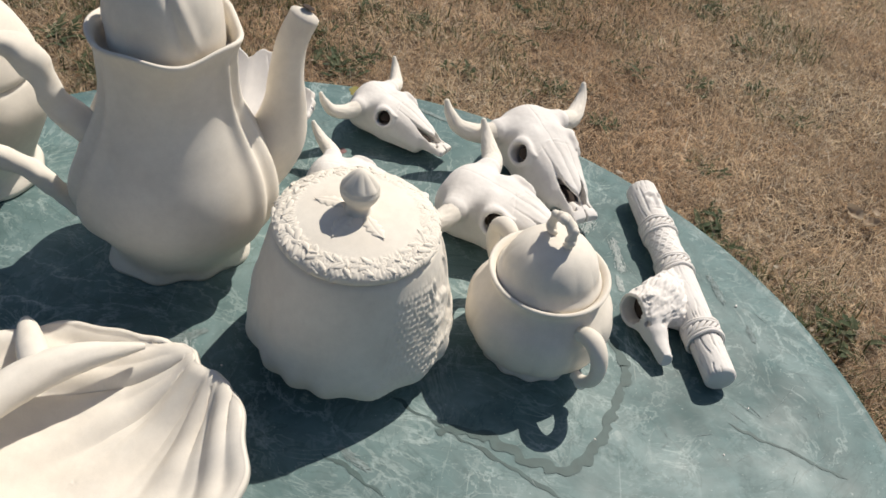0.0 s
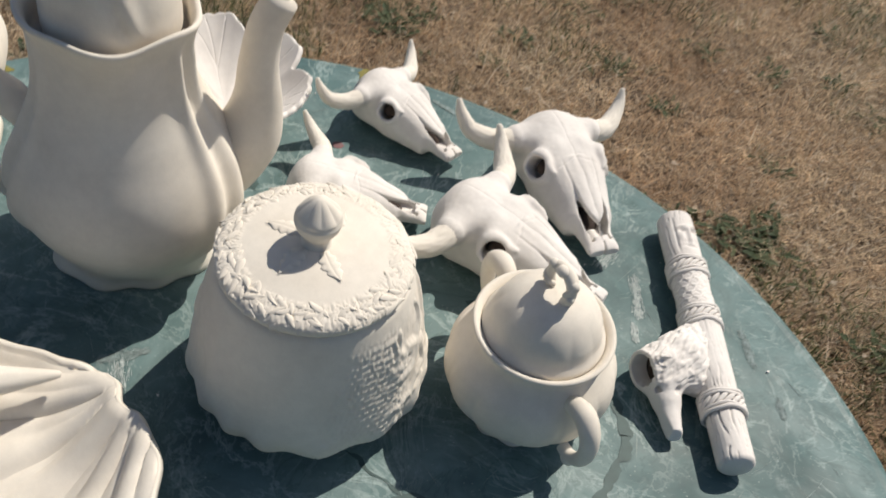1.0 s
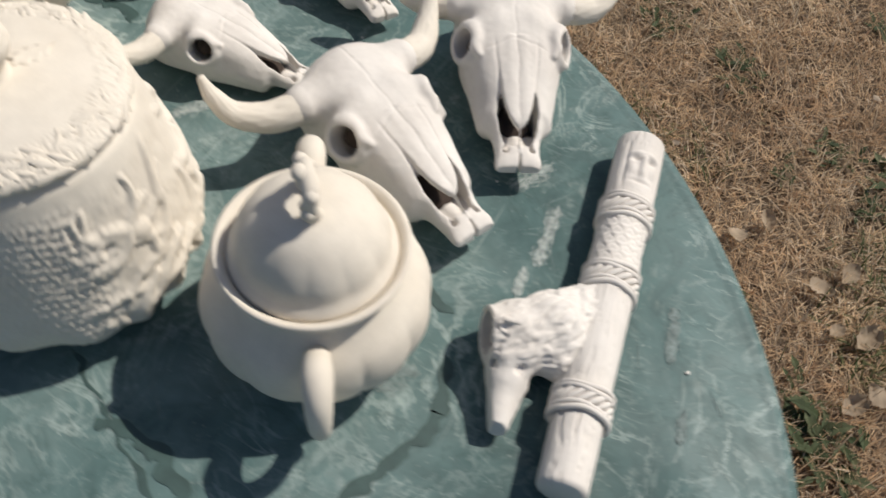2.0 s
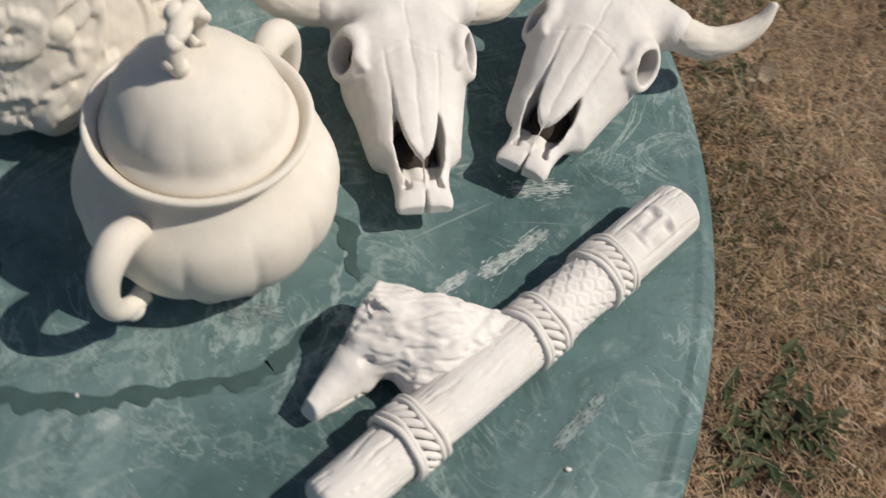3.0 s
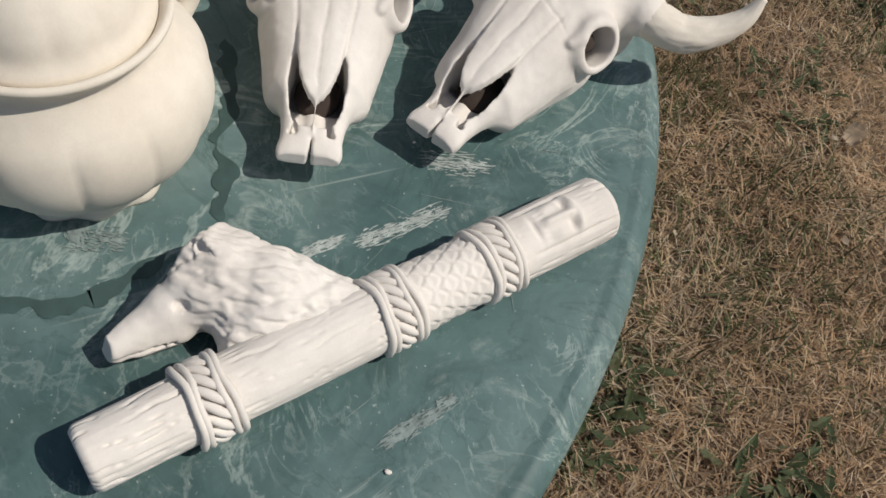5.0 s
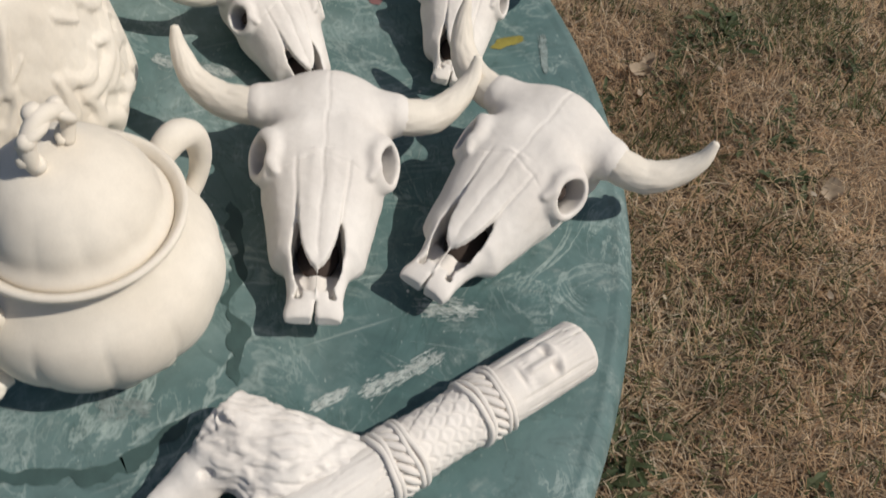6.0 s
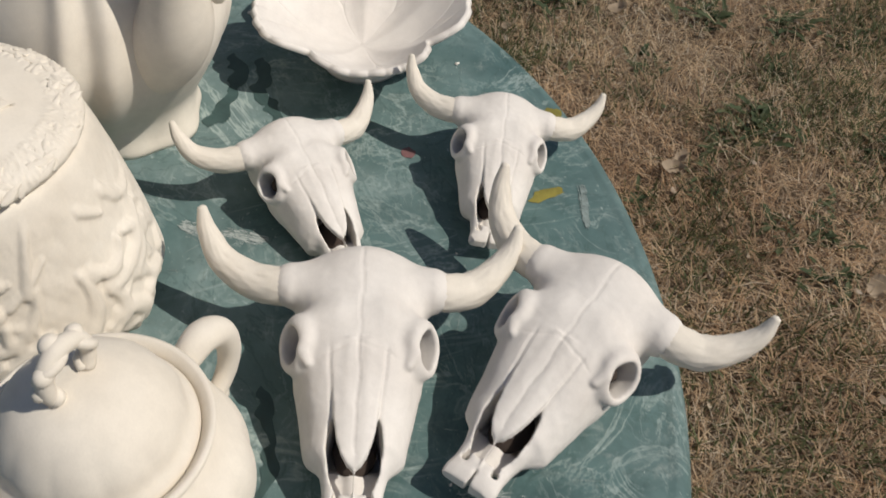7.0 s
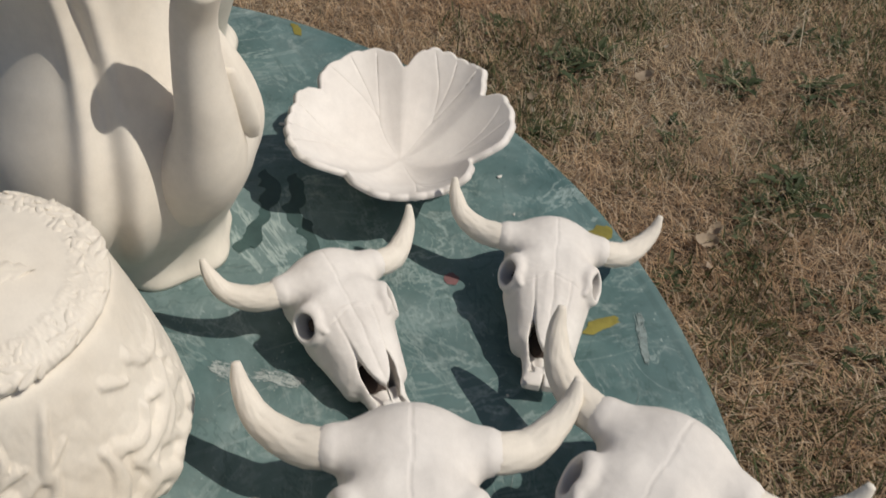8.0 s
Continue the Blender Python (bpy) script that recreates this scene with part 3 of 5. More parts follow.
# ---- canister ----
def canister():
    c = base("cookie_jar", pose(0.107, 0.7455, TOP), "cream bisque canister with basket relief, leaf-wreathed lid and pointed knob", "jar")
    prof = [(0.0, 0.002), (0.048, 0.0), (0.054, 0.002), (0.0625, 0.010), (0.0715, 0.021), (0.0752, 0.033), (0.0742, 0.047), (0.0700, 0.070), (0.0645, 0.095), (0.0585, 0.117), (0.0550, 0.1205), (0.050, 0.1205), (0.0, 0.1205)]

    rng = random.Random(21)
    strokes = []
    for k in range(75):
        turn = rng.choice((0.2, -0.5, 0.7, 2.6, 1.3)) + rng.gauss(0, 0.25)
        thick = rng.choice((0.0018, 0.0024, 0.0032, 0.0042))
        strokes.append((rng.uniform(-0.045, 0.118), rng.uniform(0.012, 0.100), math.cos(turn), math.sin(turn), rng.uniform(0.006, 0.021), rng.uniform(-0.008, 0.008), thick, 0.0009 + 0.50 * thick * rng.uniform(0.7, 1.1)))

    def relief(r, z, a):
        if r < 0.05 or z > 0.117:
            return r, z
        deg = (math.degrees(a) + 180) % 360 - 180
        side = bell(z - 0.058, 0.05)
        wav = 0.0018 * math.sin(a * 15 + 1.5 * math.sin(a * 3)) * smooth_step(0.045, 0.025, z) * smooth_step(0.0, 0.012, z)
        fig = smooth_step(-40, -22, deg) * smooth_step(95, 70, deg)
        torn = -66 + 160 * (z - 0.05) + 9 * noise.noise((z * 90, 1.5, 0)) + 5 * noise.noise((z * 300, 1.5, deg * 0.1))
        brick = smooth_step(torn, torn + 4, deg) * smooth_step(-14, -28, deg) * smooth_step(0.012, 0.02, z) * smooth_step(0.112, 0.100, z)
        d = 0.0
        if fig > 0:
            # reclining figures and branches in high relief
            arc = radians(deg) * 0.07
            for x0, z0, ux, uz, ln, bow, rad, high in strokes:
                px, pz = arc - x0, z - z0
                if abs(px) > 0.030 or abs(pz) > 0.030:
                    continue
                t = min(1.0, max(-1.0, (px * ux + pz * uz) / ln))
                q = math.hypot(px - ux * t * ln + uz * bow * (1 - t * t), pz - uz * t * ln - ux * bow * (1 - t * t))
                rr = rad * (1.0 - 0.35 * t)
                if q < rr:
                    d = max(d, high * math.sqrt(1 - (q / rr) ** 2))
            d = fig * smooth_step(0.116, 0.104, z) * (d + 0.0006 * noise.noise((math.cos(a) * 9, math.sin(a) * 9, z * 90)) + 0.0003 * noise.noise((math.cos(a) * 30, math.sin(a) * 30, z * 300)))
        if brick > 0:
            row = (z + 0.0015 * math.sin(a * 9) + 0.0012 * noise.noise((deg * 0.15, z * 60, 5))) / 0.0046
            col = deg / 3.8 + 0.5 * (math.floor(row) % 2) + 0.5 * noise.noise((deg * 0.12, z * 70, 1))
            fr, fc = abs(row % 1 - 0.5) * 2, abs(col % 1 - 0.5) * 2
            d += brick * (0.0009 - 0.0009 * max(smooth_step(0.55, 0.95, fr), smooth_step(0.70, 0.97, fc)) + 0.0003 * noise.noise((deg, z * 300, 2)))
        # faint scene on the plain side
        n3 = noise.noise((math.cos(a) * 4, math.sin(a) * 4, z * 30 + 9))
        d += 0.0012 * smooth_step(0.05, 0.4, n3) * smooth_step(-100, -125, deg) * side
        return r + d + wav, z
    part("body", lathe(prof, 440, relief, 12), cream, c)
    def braid(r, z, a):
        if z < 0.122 or r < 0.040:
            return r, z
        # a low braided wreath of leaves round the edge, broken here and there
        band = smooth_step(0.0425, 0.0445, r) * smooth_step(0.0605, 0.0575, r)
        v = (r - 0.0435) / 0.015
        n = noise.noise((math.cos(a) * 8, math.sin(a) * 8, v * 2))
        leaf = abs(math.sin(a * 13 + 9.0 * (abs(v - 0.5) * 2) + 4.2 * n)) ** 0.7
        cut = smooth_step(0.0, 0.10, abs(v - 0.5))
        h = band * (0.0002 + 0.0003 * leaf * (0.5 + 0.5 * cut) + 0.0012 * noise.noise((math.cos(a) * 40, math.sin(a) * 40, v * 9)))
        return r + 0.35 * h * smooth_step(0.052, 0.058, r), z + h
    lid = part("lid", lathe([(0.0, 0.1205), (0.050, 0.121), (0.0560, 0.1212), (0.0578, 0.1235), (0.0575, 0.1265), (0.0560, 0.1285), (0.0530, 0.1303), (0.0480, 0.1318), (0.044, 0.1330), (0.036, 0.1348), (0.022, 0.1372), (0.012, 0.138), (0.0, 0.1385)], 480, braid, 7), cream, c, "lid with a raised leaf wreath")
    shapes = []
    for k in range(6):
        bm = bmesh.new()
        blob(bm, pose(0, 0, 0), 0.0044 + 0.0006 * k, 0.0021 + 0.0002 * (k % 3), 0.0010, 10, 6)
        for v in bm.verts:
            v.co.y *= 1.0 - 0.60 * smooth_step(0.0, 0.006, v.co.x)
            v.co.y += 0.25 * v.co.x * math.sin(k * 2.1) * abs(v.co.x) / 0.005
            v.co.z += 0.0004 * bell(v.co.y, 0.0006) - 0.30 * v.co.x ** 2 + 0.00025 * noise.noise(v.co * 700)
        shapes.append(mesh_of(bm, "wreath_leaf", cream))
    rng = random.Random(4)
    for lane, (r, z, tilt, side, count) in enumerate(((0.0566, 0.1270, 44, 20, 52), (0.0532, 0.1298, 26, -30, 54), (0.0492, 0.1313, 16, 28, 52), (0.0460, 0.1323, 12, -35, 36))):
        for i in range(count):
            a = 360 * (i + 0.33 * lane) / count + rng.uniform(-3.5, 3.5)
            # leaves sit lower in the lid on one side, almost flush
            sink = bell((a - 55 + 180) % 360 - 180, 38)
            leaf = new("wreath_leaf", rng.choice(shapes))
            leaf.parent = lid
            leaf.matrix_local = pose(0, 0, 0, 0, 0, a) @ pose(r + rng.uniform(-0.0012, 0.0012), 0, z - 0.0001 - 0.0007 * sink, 0, tilt, 0) @ pose(0, 0, 0, rng.uniform(-12, 12), rng.uniform(-12, 6), 90 + side + rng.uniform(-26, 26)) @ Matrix.Scale(rng.uniform(0.75, 1.2), 4)
    knob = lathe([(0.0, 0.137), (0.0095, 0.137), (0.0080, 0.1405), (0.0082, 0.1440), (0.0106, 0.1475), (0.0130, 0.1520), (0.0138, 0.1560), (0.0136, 0.1578), (0.0129, 0.1584), (0.0133, 0.1590), (0.0122, 0.1612), (0.0090, 0.1655), (0.0050, 0.1700), (0.0018, 0.1722), (0.0, 0.1724)], 96,
                 lambda r, z, a: (r * (1 + 0.09 * (abs(math.cos(4 * a)) - 0.6) * smooth_step(0.1592, 0.1615, z) * smooth_step(0.173, 0.168, z)), z), 3)
    part("knob", knob, cream, lid, "pointed acorn-shaped knob")
    for turn in (-52, -118, 165, 70):
        bm = bmesh.new()
        rows = []
        for i in range(25):
            u = i / 24
            w = 0.0072 * math.sin(math.pi * min(1, u * 0.93 + 0.06)) ** 0.6 * (0.66 + 0.34 * abs(math.cos(u * 12)))
            x = 0.0125 + 0.020 * u
            zc = 0.1384 - 0.0026 * u
            rows.append([bm.verts.new((x - 0.0030 * abs(q), w * q + 0.004 * (u - 0.3) ** 2, zc + 0.0013 * (1 - q * q) - 0.0005 * bell(q, 0.12) - (0.0016 if abs(q) > 0.99 else 0))) for q in (-1, -0.85, -0.6, -0.3, -0.1, 0, 0.1, 0.3, 0.6, 0.85, 1)])
        grid(bm, rows, False)
        bmesh.ops.rotate(bm, verts=bm.verts[:], cent=(0, 0, 0), matrix=Matrix.Rotation(radians(turn), 3, "Z"))
        part("leaf", bm, cream, lid, "raised oak leaf on the lid")
    return c


canister()


# ---- sugar bowl ----
def sugar_bowl():
    b = base("sugar_bowl", pose(0.2515, 0.7735, TOP), "cream bisque sugar bowl with lobed body, domed lid and two handles", "bowl")

    def lobes(r, z, a):
        k = smooth_step(0.006, 0.022, z) * smooth_step(0.066, 0.040, z)
        return r * (1 + 0.034 * k * (abs(math.sin(6 * a + 0.4)) ** 0.55 - 0.6)) + 0.0012 * math.cos(12 * a) * smooth_step(0.008, 0.0, z), z
    prof = [(0.0, 0.003), (0.034, 0.002), (0.040, 0.0), (0.0405, 0.003), (0.040, 0.007), (0.047, 0.014), (0.0545, 0.026), (0.0570, 0.039), (0.0545, 0.053), (0.0465, 0.0640), (0.0418, 0.0710), (0.0425, 0.0755),
            (0.0460, 0.0790), (0.0466, 0.0812), (0.0448, 0.0825), (0.0405, 0.078), (0.0385, 0.070), (0.0, 0.068)]
    part("body", lathe(prof, 192, lobes, 6), cream, b)
    lid = part("lid", lathe([(0.0, 0.0735), (0.036, 0.0740), (0.0396, 0.0760), (0.0402, 0.0790), (0.0384, 0.0820), (0.0365, 0.0850), (0.0345, 0.0925), (0.0300, 0.1010), (0.0230, 0.1085), (0.0130, 0.1135), (0.0, 0.1150)], 144,
                            lambda r, z, a: (r * (1 + 0.018 * smooth_step(0.079, 0.088, z) * smooth_step(0.112, 0.095, z) * (abs(math.sin(6 * a)) - 0.5)), z), 5), cream, b)
    bm = bmesh.new()
    rng = random.Random(3)
    ring = [(0.0080, 0.113, 0.0036), (0.0108, 0.1205, 0.0034), (0.0092, 0.1290, 0.0036), (0.001, 0.1345, 0.0038), (-0.0075, 0.1310, 0.0034), (-0.0105, 0.1225, 0.0030), (-0.0075, 0.1145, 0.0032)]
    bm = tube([(x, 0.0, z, r) for x, z, r in ring], 14, 6)
    strand = []
    for i in range(29):
        u = i / 28
        q = u * (len(ring) - 1)
        k = min(int(q), len(ring) - 2)
        x = ring[k][0] + (ring[k + 1][0] - ring[k][0]) * (q - k)
        z = ring[k][1] + (ring[k + 1][1] - ring[k][1]) * (q - k)
        strand.append((x + 0.0022 * math.cos(u * 19), 0.0030 * math.sin(u * 19), z + 0.0014 * math.sin(u * 19 + 1), 0.0022))
    tube(strand, 10, 2, 1.0, bm)
    for x, z, r in ring[1:5]:
        blob(bm, pose(x * 1.1, rng.uniform(-0.003, 0.003), z + 0.001, rng.uniform(0, 60), rng.uniform(0, 60), 0), r * 1.15, r * 1.0, r * 1.0, 12, 8)
    bmesh.ops.rotate(bm, verts=bm.verts[:], cent=(0, 0, 0), matrix=Matrix.Rotation(radians(-50), 3, "Z"))
    part("finial", bm, cream, lid, "twisted flower-bud finial")
    for turn in (124, -56):
        keys = [(0.041, 0, 0.064, 0.0050), (0.050, 0, 0.0715, 0.0066), (0.0600, 0, 0.0745, 0.0074), (0.0695, 0, 0.0675, 0.0066), (0.0728, 0, 0.053, 0.0056), (0.0690, 0, 0.040, 0.0048), (0.0600, 0, 0.0315, 0.0044), (0.053, 0, 0.0305, 0.0044)]
        bm = tube(keys, 20, 7)
        blob(bm, pose(0.061, 0, 0.0295, 0, 20, 0), 0.0058, 0.0050, 0.0048, 14, 10)
        bmesh.ops.translate(bm, verts=bm.verts[:], vec=(0.002 if turn < 0 else 0, 0, -0.008 if turn < 0 else 0))
        bmesh.ops.rotate(bm, verts=bm.verts[:], cent=(0, 0, 0), matrix=Matrix.Rotation(radians(turn), 3, "Z"))
        part("handle", bm, cream, b)
    return b


sugar_bowl()


# ---- flute ----
FLUTE_A, FLUTE_B, FR = Vector((0.4015, 0.750, TOP)), Vector((0.3535, 0.9735, TOP)), 0.0142


def flute():
    along = FLUTE_B - FLUTE_A
    length = along.length
    turn = math.degrees(math.atan2(along.y, along.x))
    f = base("clay_flute", pose(FLUTE_A.x, FLUTE_A.y, TOP, 0, 0, turn), "white bisque bark-textured flute with a carved bear head", "flute")
    bands = (0.046, 0.122, 0.170)
    bm = bmesh.new()
    rows, n, m = [], 260, 120
    for i in range(n + 1):
        x = length * i / n
        row = []
        for j in range(m):
            a = 2 * math.pi * j / m
            c, s = math.cos(a), math.sin(a)
            r = FR * (0.90 + 0.10 * smooth_step(0.0, 0.12, x)) * (1 - 0.05 * bell(x - 0.147, 0.012) + 0.02 * bell(x - 0.20, 0.02))
            # long wavering bark furrows that run into one another
            wob = 0.9 * noise.noise((x * 32, c * 2.2, s * 2.2)) + 0.5 * noise.noise((x * 70, c * 3, s * 3))
            furrow = abs(math.sin(a * 11 + 2.6 * wob + 3.0 * noise.noise((x * 18, c * 1.5, s * 1.5 + 5))))
            cut = smooth_step(0.34, 0.0, furrow) * smooth_step(-0.32, 0.05, noise.noise((x * 55, c * 6, s * 6 + 3)))
            g = noise.noise((x * 60, c * 10, s * 10))
            plain_run = smooth_step(0.054, 0.066, x) * smooth_step(0.118, 0.104, x)
            if x < 0.128:
                r -= (0.0016 - 0.0008 * plain_run) * cut + 0.0002 * g
            elif x < 0.165:
                # overlapping scales
                q = math.floor(x / 0.0062)
                v = abs((a * 6 / math.pi + 0.5 * (q % 2)) % 1 - 0.5) * 2
                w = (x / 0.0062) % 1
                edge = abs(w - 0.25 - 0.65 * (1 - v ** 1.7))
                r += 0.0007 * smooth_step(0.0, 0.9, w - 0.65 * (1 - v ** 1.7) + 0.5) - 0.0010 * smooth_step(0.22, 0.02, edge)
            else:
                fx, fa = x - 0.176, (a - math.pi * 0.56) * FR
                field = smooth_step(0.012, 0.009, abs(fa)) * smooth_step(0.002, 0.008, fx) * smooth_step(0.046, 0.041, fx)
                r -= 0.0014 * cut * (1 - field) + 0.00015 * g
                # carved face: brow, nose, eyes, cheeks and mouth, looking up
                r += 0.0024 * bell(fa, 0.0016) * smooth_step(0.014, 0.018, fx) * smooth_step(0.034, 0.028, fx)
                r += 0.0017 * bell(fx - 0.0335 + 0.25 * abs(fa), 0.0016) * bell(abs(fa) - 0.0045, 0.0042)
                r -= 0.0022 * bell(fx - 0.0285, 0.0016) * bell(abs(fa) - 0.0046, 0.0026)
                r += 0.0010 * bell(fx - 0.0215, 0.0035) * bell(abs(fa) - 0.0062, 0.0022)
                r -= 0.0020 * bell(fx - 0.0120, 0.0011) * bell(fa, 0.0048)
                r -= 0.0009 * smooth_step(0.2, 0.9, math.sin(abs(fa) * 3000)) * (bell(fx - 0.0405, 0.0026) + bell(fx - 0.0165, 0.0016)) * bell(abs(fa) - 0.005, 0.0035)
                r -= 0.0012 * bell(abs(fa) - 0.0105, 0.0008) * smooth_step(0.006, 0.012, fx) * smooth_step(0.046, 0.040, fx)
            if x < 0.003 or x > length - 0.003:
                e = min(x, length - x) / 0.003
                r -= 0.0022 * (1 - e) ** 2
            row.append(bm.verts.new((x, r * c, FR + r * s)))
        rows.append(row)
    grid(bm, rows)
    bm.faces.new(rows[0])
    bm.faces.new(rows[-1])
    part("tube", bm, white, f)
    for x0 in bands:
        bm = bmesh.new()
        # two outer cords and a leafy strand plaited between them
        for k, (dx, rr) in enumerate(((-0.0070, 0.0015), (-0.0046, 0.0014), (0.0046, 0.0014), (0.0070, 0.0015))):
            loop = []
            for j in range(49):
                a = 2 * math.pi * j / 48
                wig = 0.0007 * math.sin(a * 2 + k * 1.3 + x0 * 90) + 0.0003 * math.sin(a * 5 + k)
                loop.append((x0 + dx + wig, (FR + 0.0009) * math.cos(a), FR + (FR + 0.0007) * math.sin(a), rr))
            tube(loop, 8, 1, 1.0, bm)
        for k in range(16):
            a0 = 2 * math.pi * k / 16
            lean = 1
            strand = []
            for j in range(6):
                u = j / 5 - 0.5
                a = a0 + 0.36 * u * 2
                strand.append((x0 + lean * 0.0042 * u * 2, (FR + 0.0004) * math.cos(a), FR + (FR + 0.0003) * math.sin(a), 0.0019 * (1 - 2.4 * u * u)))
            tube(strand, 8, 2, 1.0, bm)
        for v in bm.verts:
            v.co.z = max(v.co.z, 0.0003)
        part("cord_binding", bm, white, f, "raised cord binding")
    # bear head: a hollow bowl leaning out from the tube, with a snout and an ear
    def head_field(P):
        d = capsule(P, (0.112, 0.004, 0.0140), (0.086, 0.024, 0.0165), 0.0105, 0.0178)
        d = join(d, capsule(P, (0.086, 0.024, 0.0165), (0.0755, 0.0400, 0.0178), 0.0178, 0.0170), 0.006)
        d = join(d, capsule(P, (0.0755, 0.0400, 0.0178), (0.0705, 0.0525, 0.0195), 0.0168, 0.0150), 0.004)
        d = join(d, capsule(P, (0.070, 0.0375, 0.0165), (0.0520, 0.0405, 0.0145), 0.0150, 0.0100), 0.008)
        d = join(d, capsule(P, (0.054, 0.0405, 0.0145), (0.0270, 0.0380, 0.0105), 0.0094, 0.0064), 0.005)
        # broad neck along the tube
        d = join(d, capsule(P, (0.112, 0.004, 0.0130), (0.078, 0.016, 0.0140), 0.0110, 0.0135), 0.006)
        d = join(d, capsule(P, (0.066, 0.010, 0.0120), (0.074, 0.026, 0.0150), 0.0095, 0.0130), 0.006)
        # brow, cheek and jaw
        d = join(d, capsule(P, (0.0610, 0.0330, 0.0245), (0.0570, 0.0430, 0.0250), 0.0042, 0.0040), 0.005)
        d = join(d, capsule(P, (0.0500, 0.0330, 0.0100), (0.0350, 0.0345, 0.0080), 0.0050, 0.0035), 0.004)
        # ear, with its hollow
        ear = np.maximum(capsule(P, (0.0730, 0.0395, 0.0300), (0.0690, 0.0470, 0.0345), 0.0058, 0.0046), -capsule(P, (0.0690, 0.0405, 0.0335), (0.0650, 0.0470, 0.0380), 0.0034, 0.0028))
        d = join(d, ear, 0.002)
        # eye sockets, nostrils and mouth line
        d = np.maximum(d, 0.0016 - capsule(P, (0.0535, 0.0335, 0.0240), (0.0515, 0.0345, 0.0240), 0.0008, 0.0008))
        d = np.maximum(d, 0.0017 - capsule(P, (0.0545, 0.0465, 0.0225), (0.0525, 0.0475, 0.0220), 0.0008, 0.0008))
        d = np.maximum(d, 0.0009 - capsule(P, (0.0210, 0.0322, 0.0092), (0.0470, 0.0300, 0.0100), 0.0002, 0.0002))
        # blunt nose, bowl hollow and cut-off bowl end
        d = np.maximum(d, 0.0232 - P[:, 0] + 0.3 * (P[:, 2] - 0.0105))
        d = np.maximum(d, -0.34 * (P[:, 0] - 0.0695) + 0.92 * (P[:, 1] - 0.0560) + 0.18 * (P[:, 2] - 0.0200))
        d = np.maximum(d, -capsule(P, (0.0762, 0.0380, 0.0165), (0.0660, 0.0660, 0.0219), 0.0105, 0.0122))
        return np.maximum(d, 0.0004 - P[:, 2])
    me = implicit("bear_head", head_field, (0.018, -0.010, -0.001), (0.128, 0.062, 0.043), 0.0008)
    way = Vector((0.80, -0.60, 0))
    side_way = Vector((0.60, 0.80, 0))

    def shift(p, normal):
        furry = smooth_step(0.050, 0.066, p.x + 0.25 * (p.z - 0.02)) * smooth_step(0.057, 0.052, p.y) * smooth_step(0.002, 0.008, p.z) * smooth_step(0.0102, 0.0125, math.hypot(p.x - 0.074, p.z - 0.018) + 0.4 * max(0.0, 0.046 - p.y))
        if furry > 0:
            u, w = p.dot(way), p.dot(side_way)
            bend = 0.5 * noise.noise((u * 60, w * 60, p.z * 60))
            lock = noise.noise((u * 75, w * 360 + bend, p.z * 360))
            fine = noise.noise((u * 230, w * 520 + bend * 2, p.z * 520))
            p += normal * furry * (0.0013 * (smooth_step(-0.25, 0.30, lock) - 0.5) + 0.0006 * fine)
        else:
            p += normal * 0.00015 * noise.noise(p * 320)
        p.z = max(p.z, 0.0003)
        return p
    moved(me, shift)
    me.materials.append(white)
    me.shade_smooth()
    head = new("bear_head", me)
    head.parent = f
    tagged(head, "carved furry bear head with a long snout and a hollow bowl")
    # dark disc set into the bowl to paint the shade of its hollow
    shade_disc = bmesh.new()
    blob(shade_disc, pose(0.0742, 0.0435, 0.0176, -80, 0, 20), 0.0112, 0.0112, 0.0010, 24, 6)
    part("bowl_bore", shade_disc, hollow_shade, head, "dark disc standing in for the shade inside the bowl")
    return f


flute()


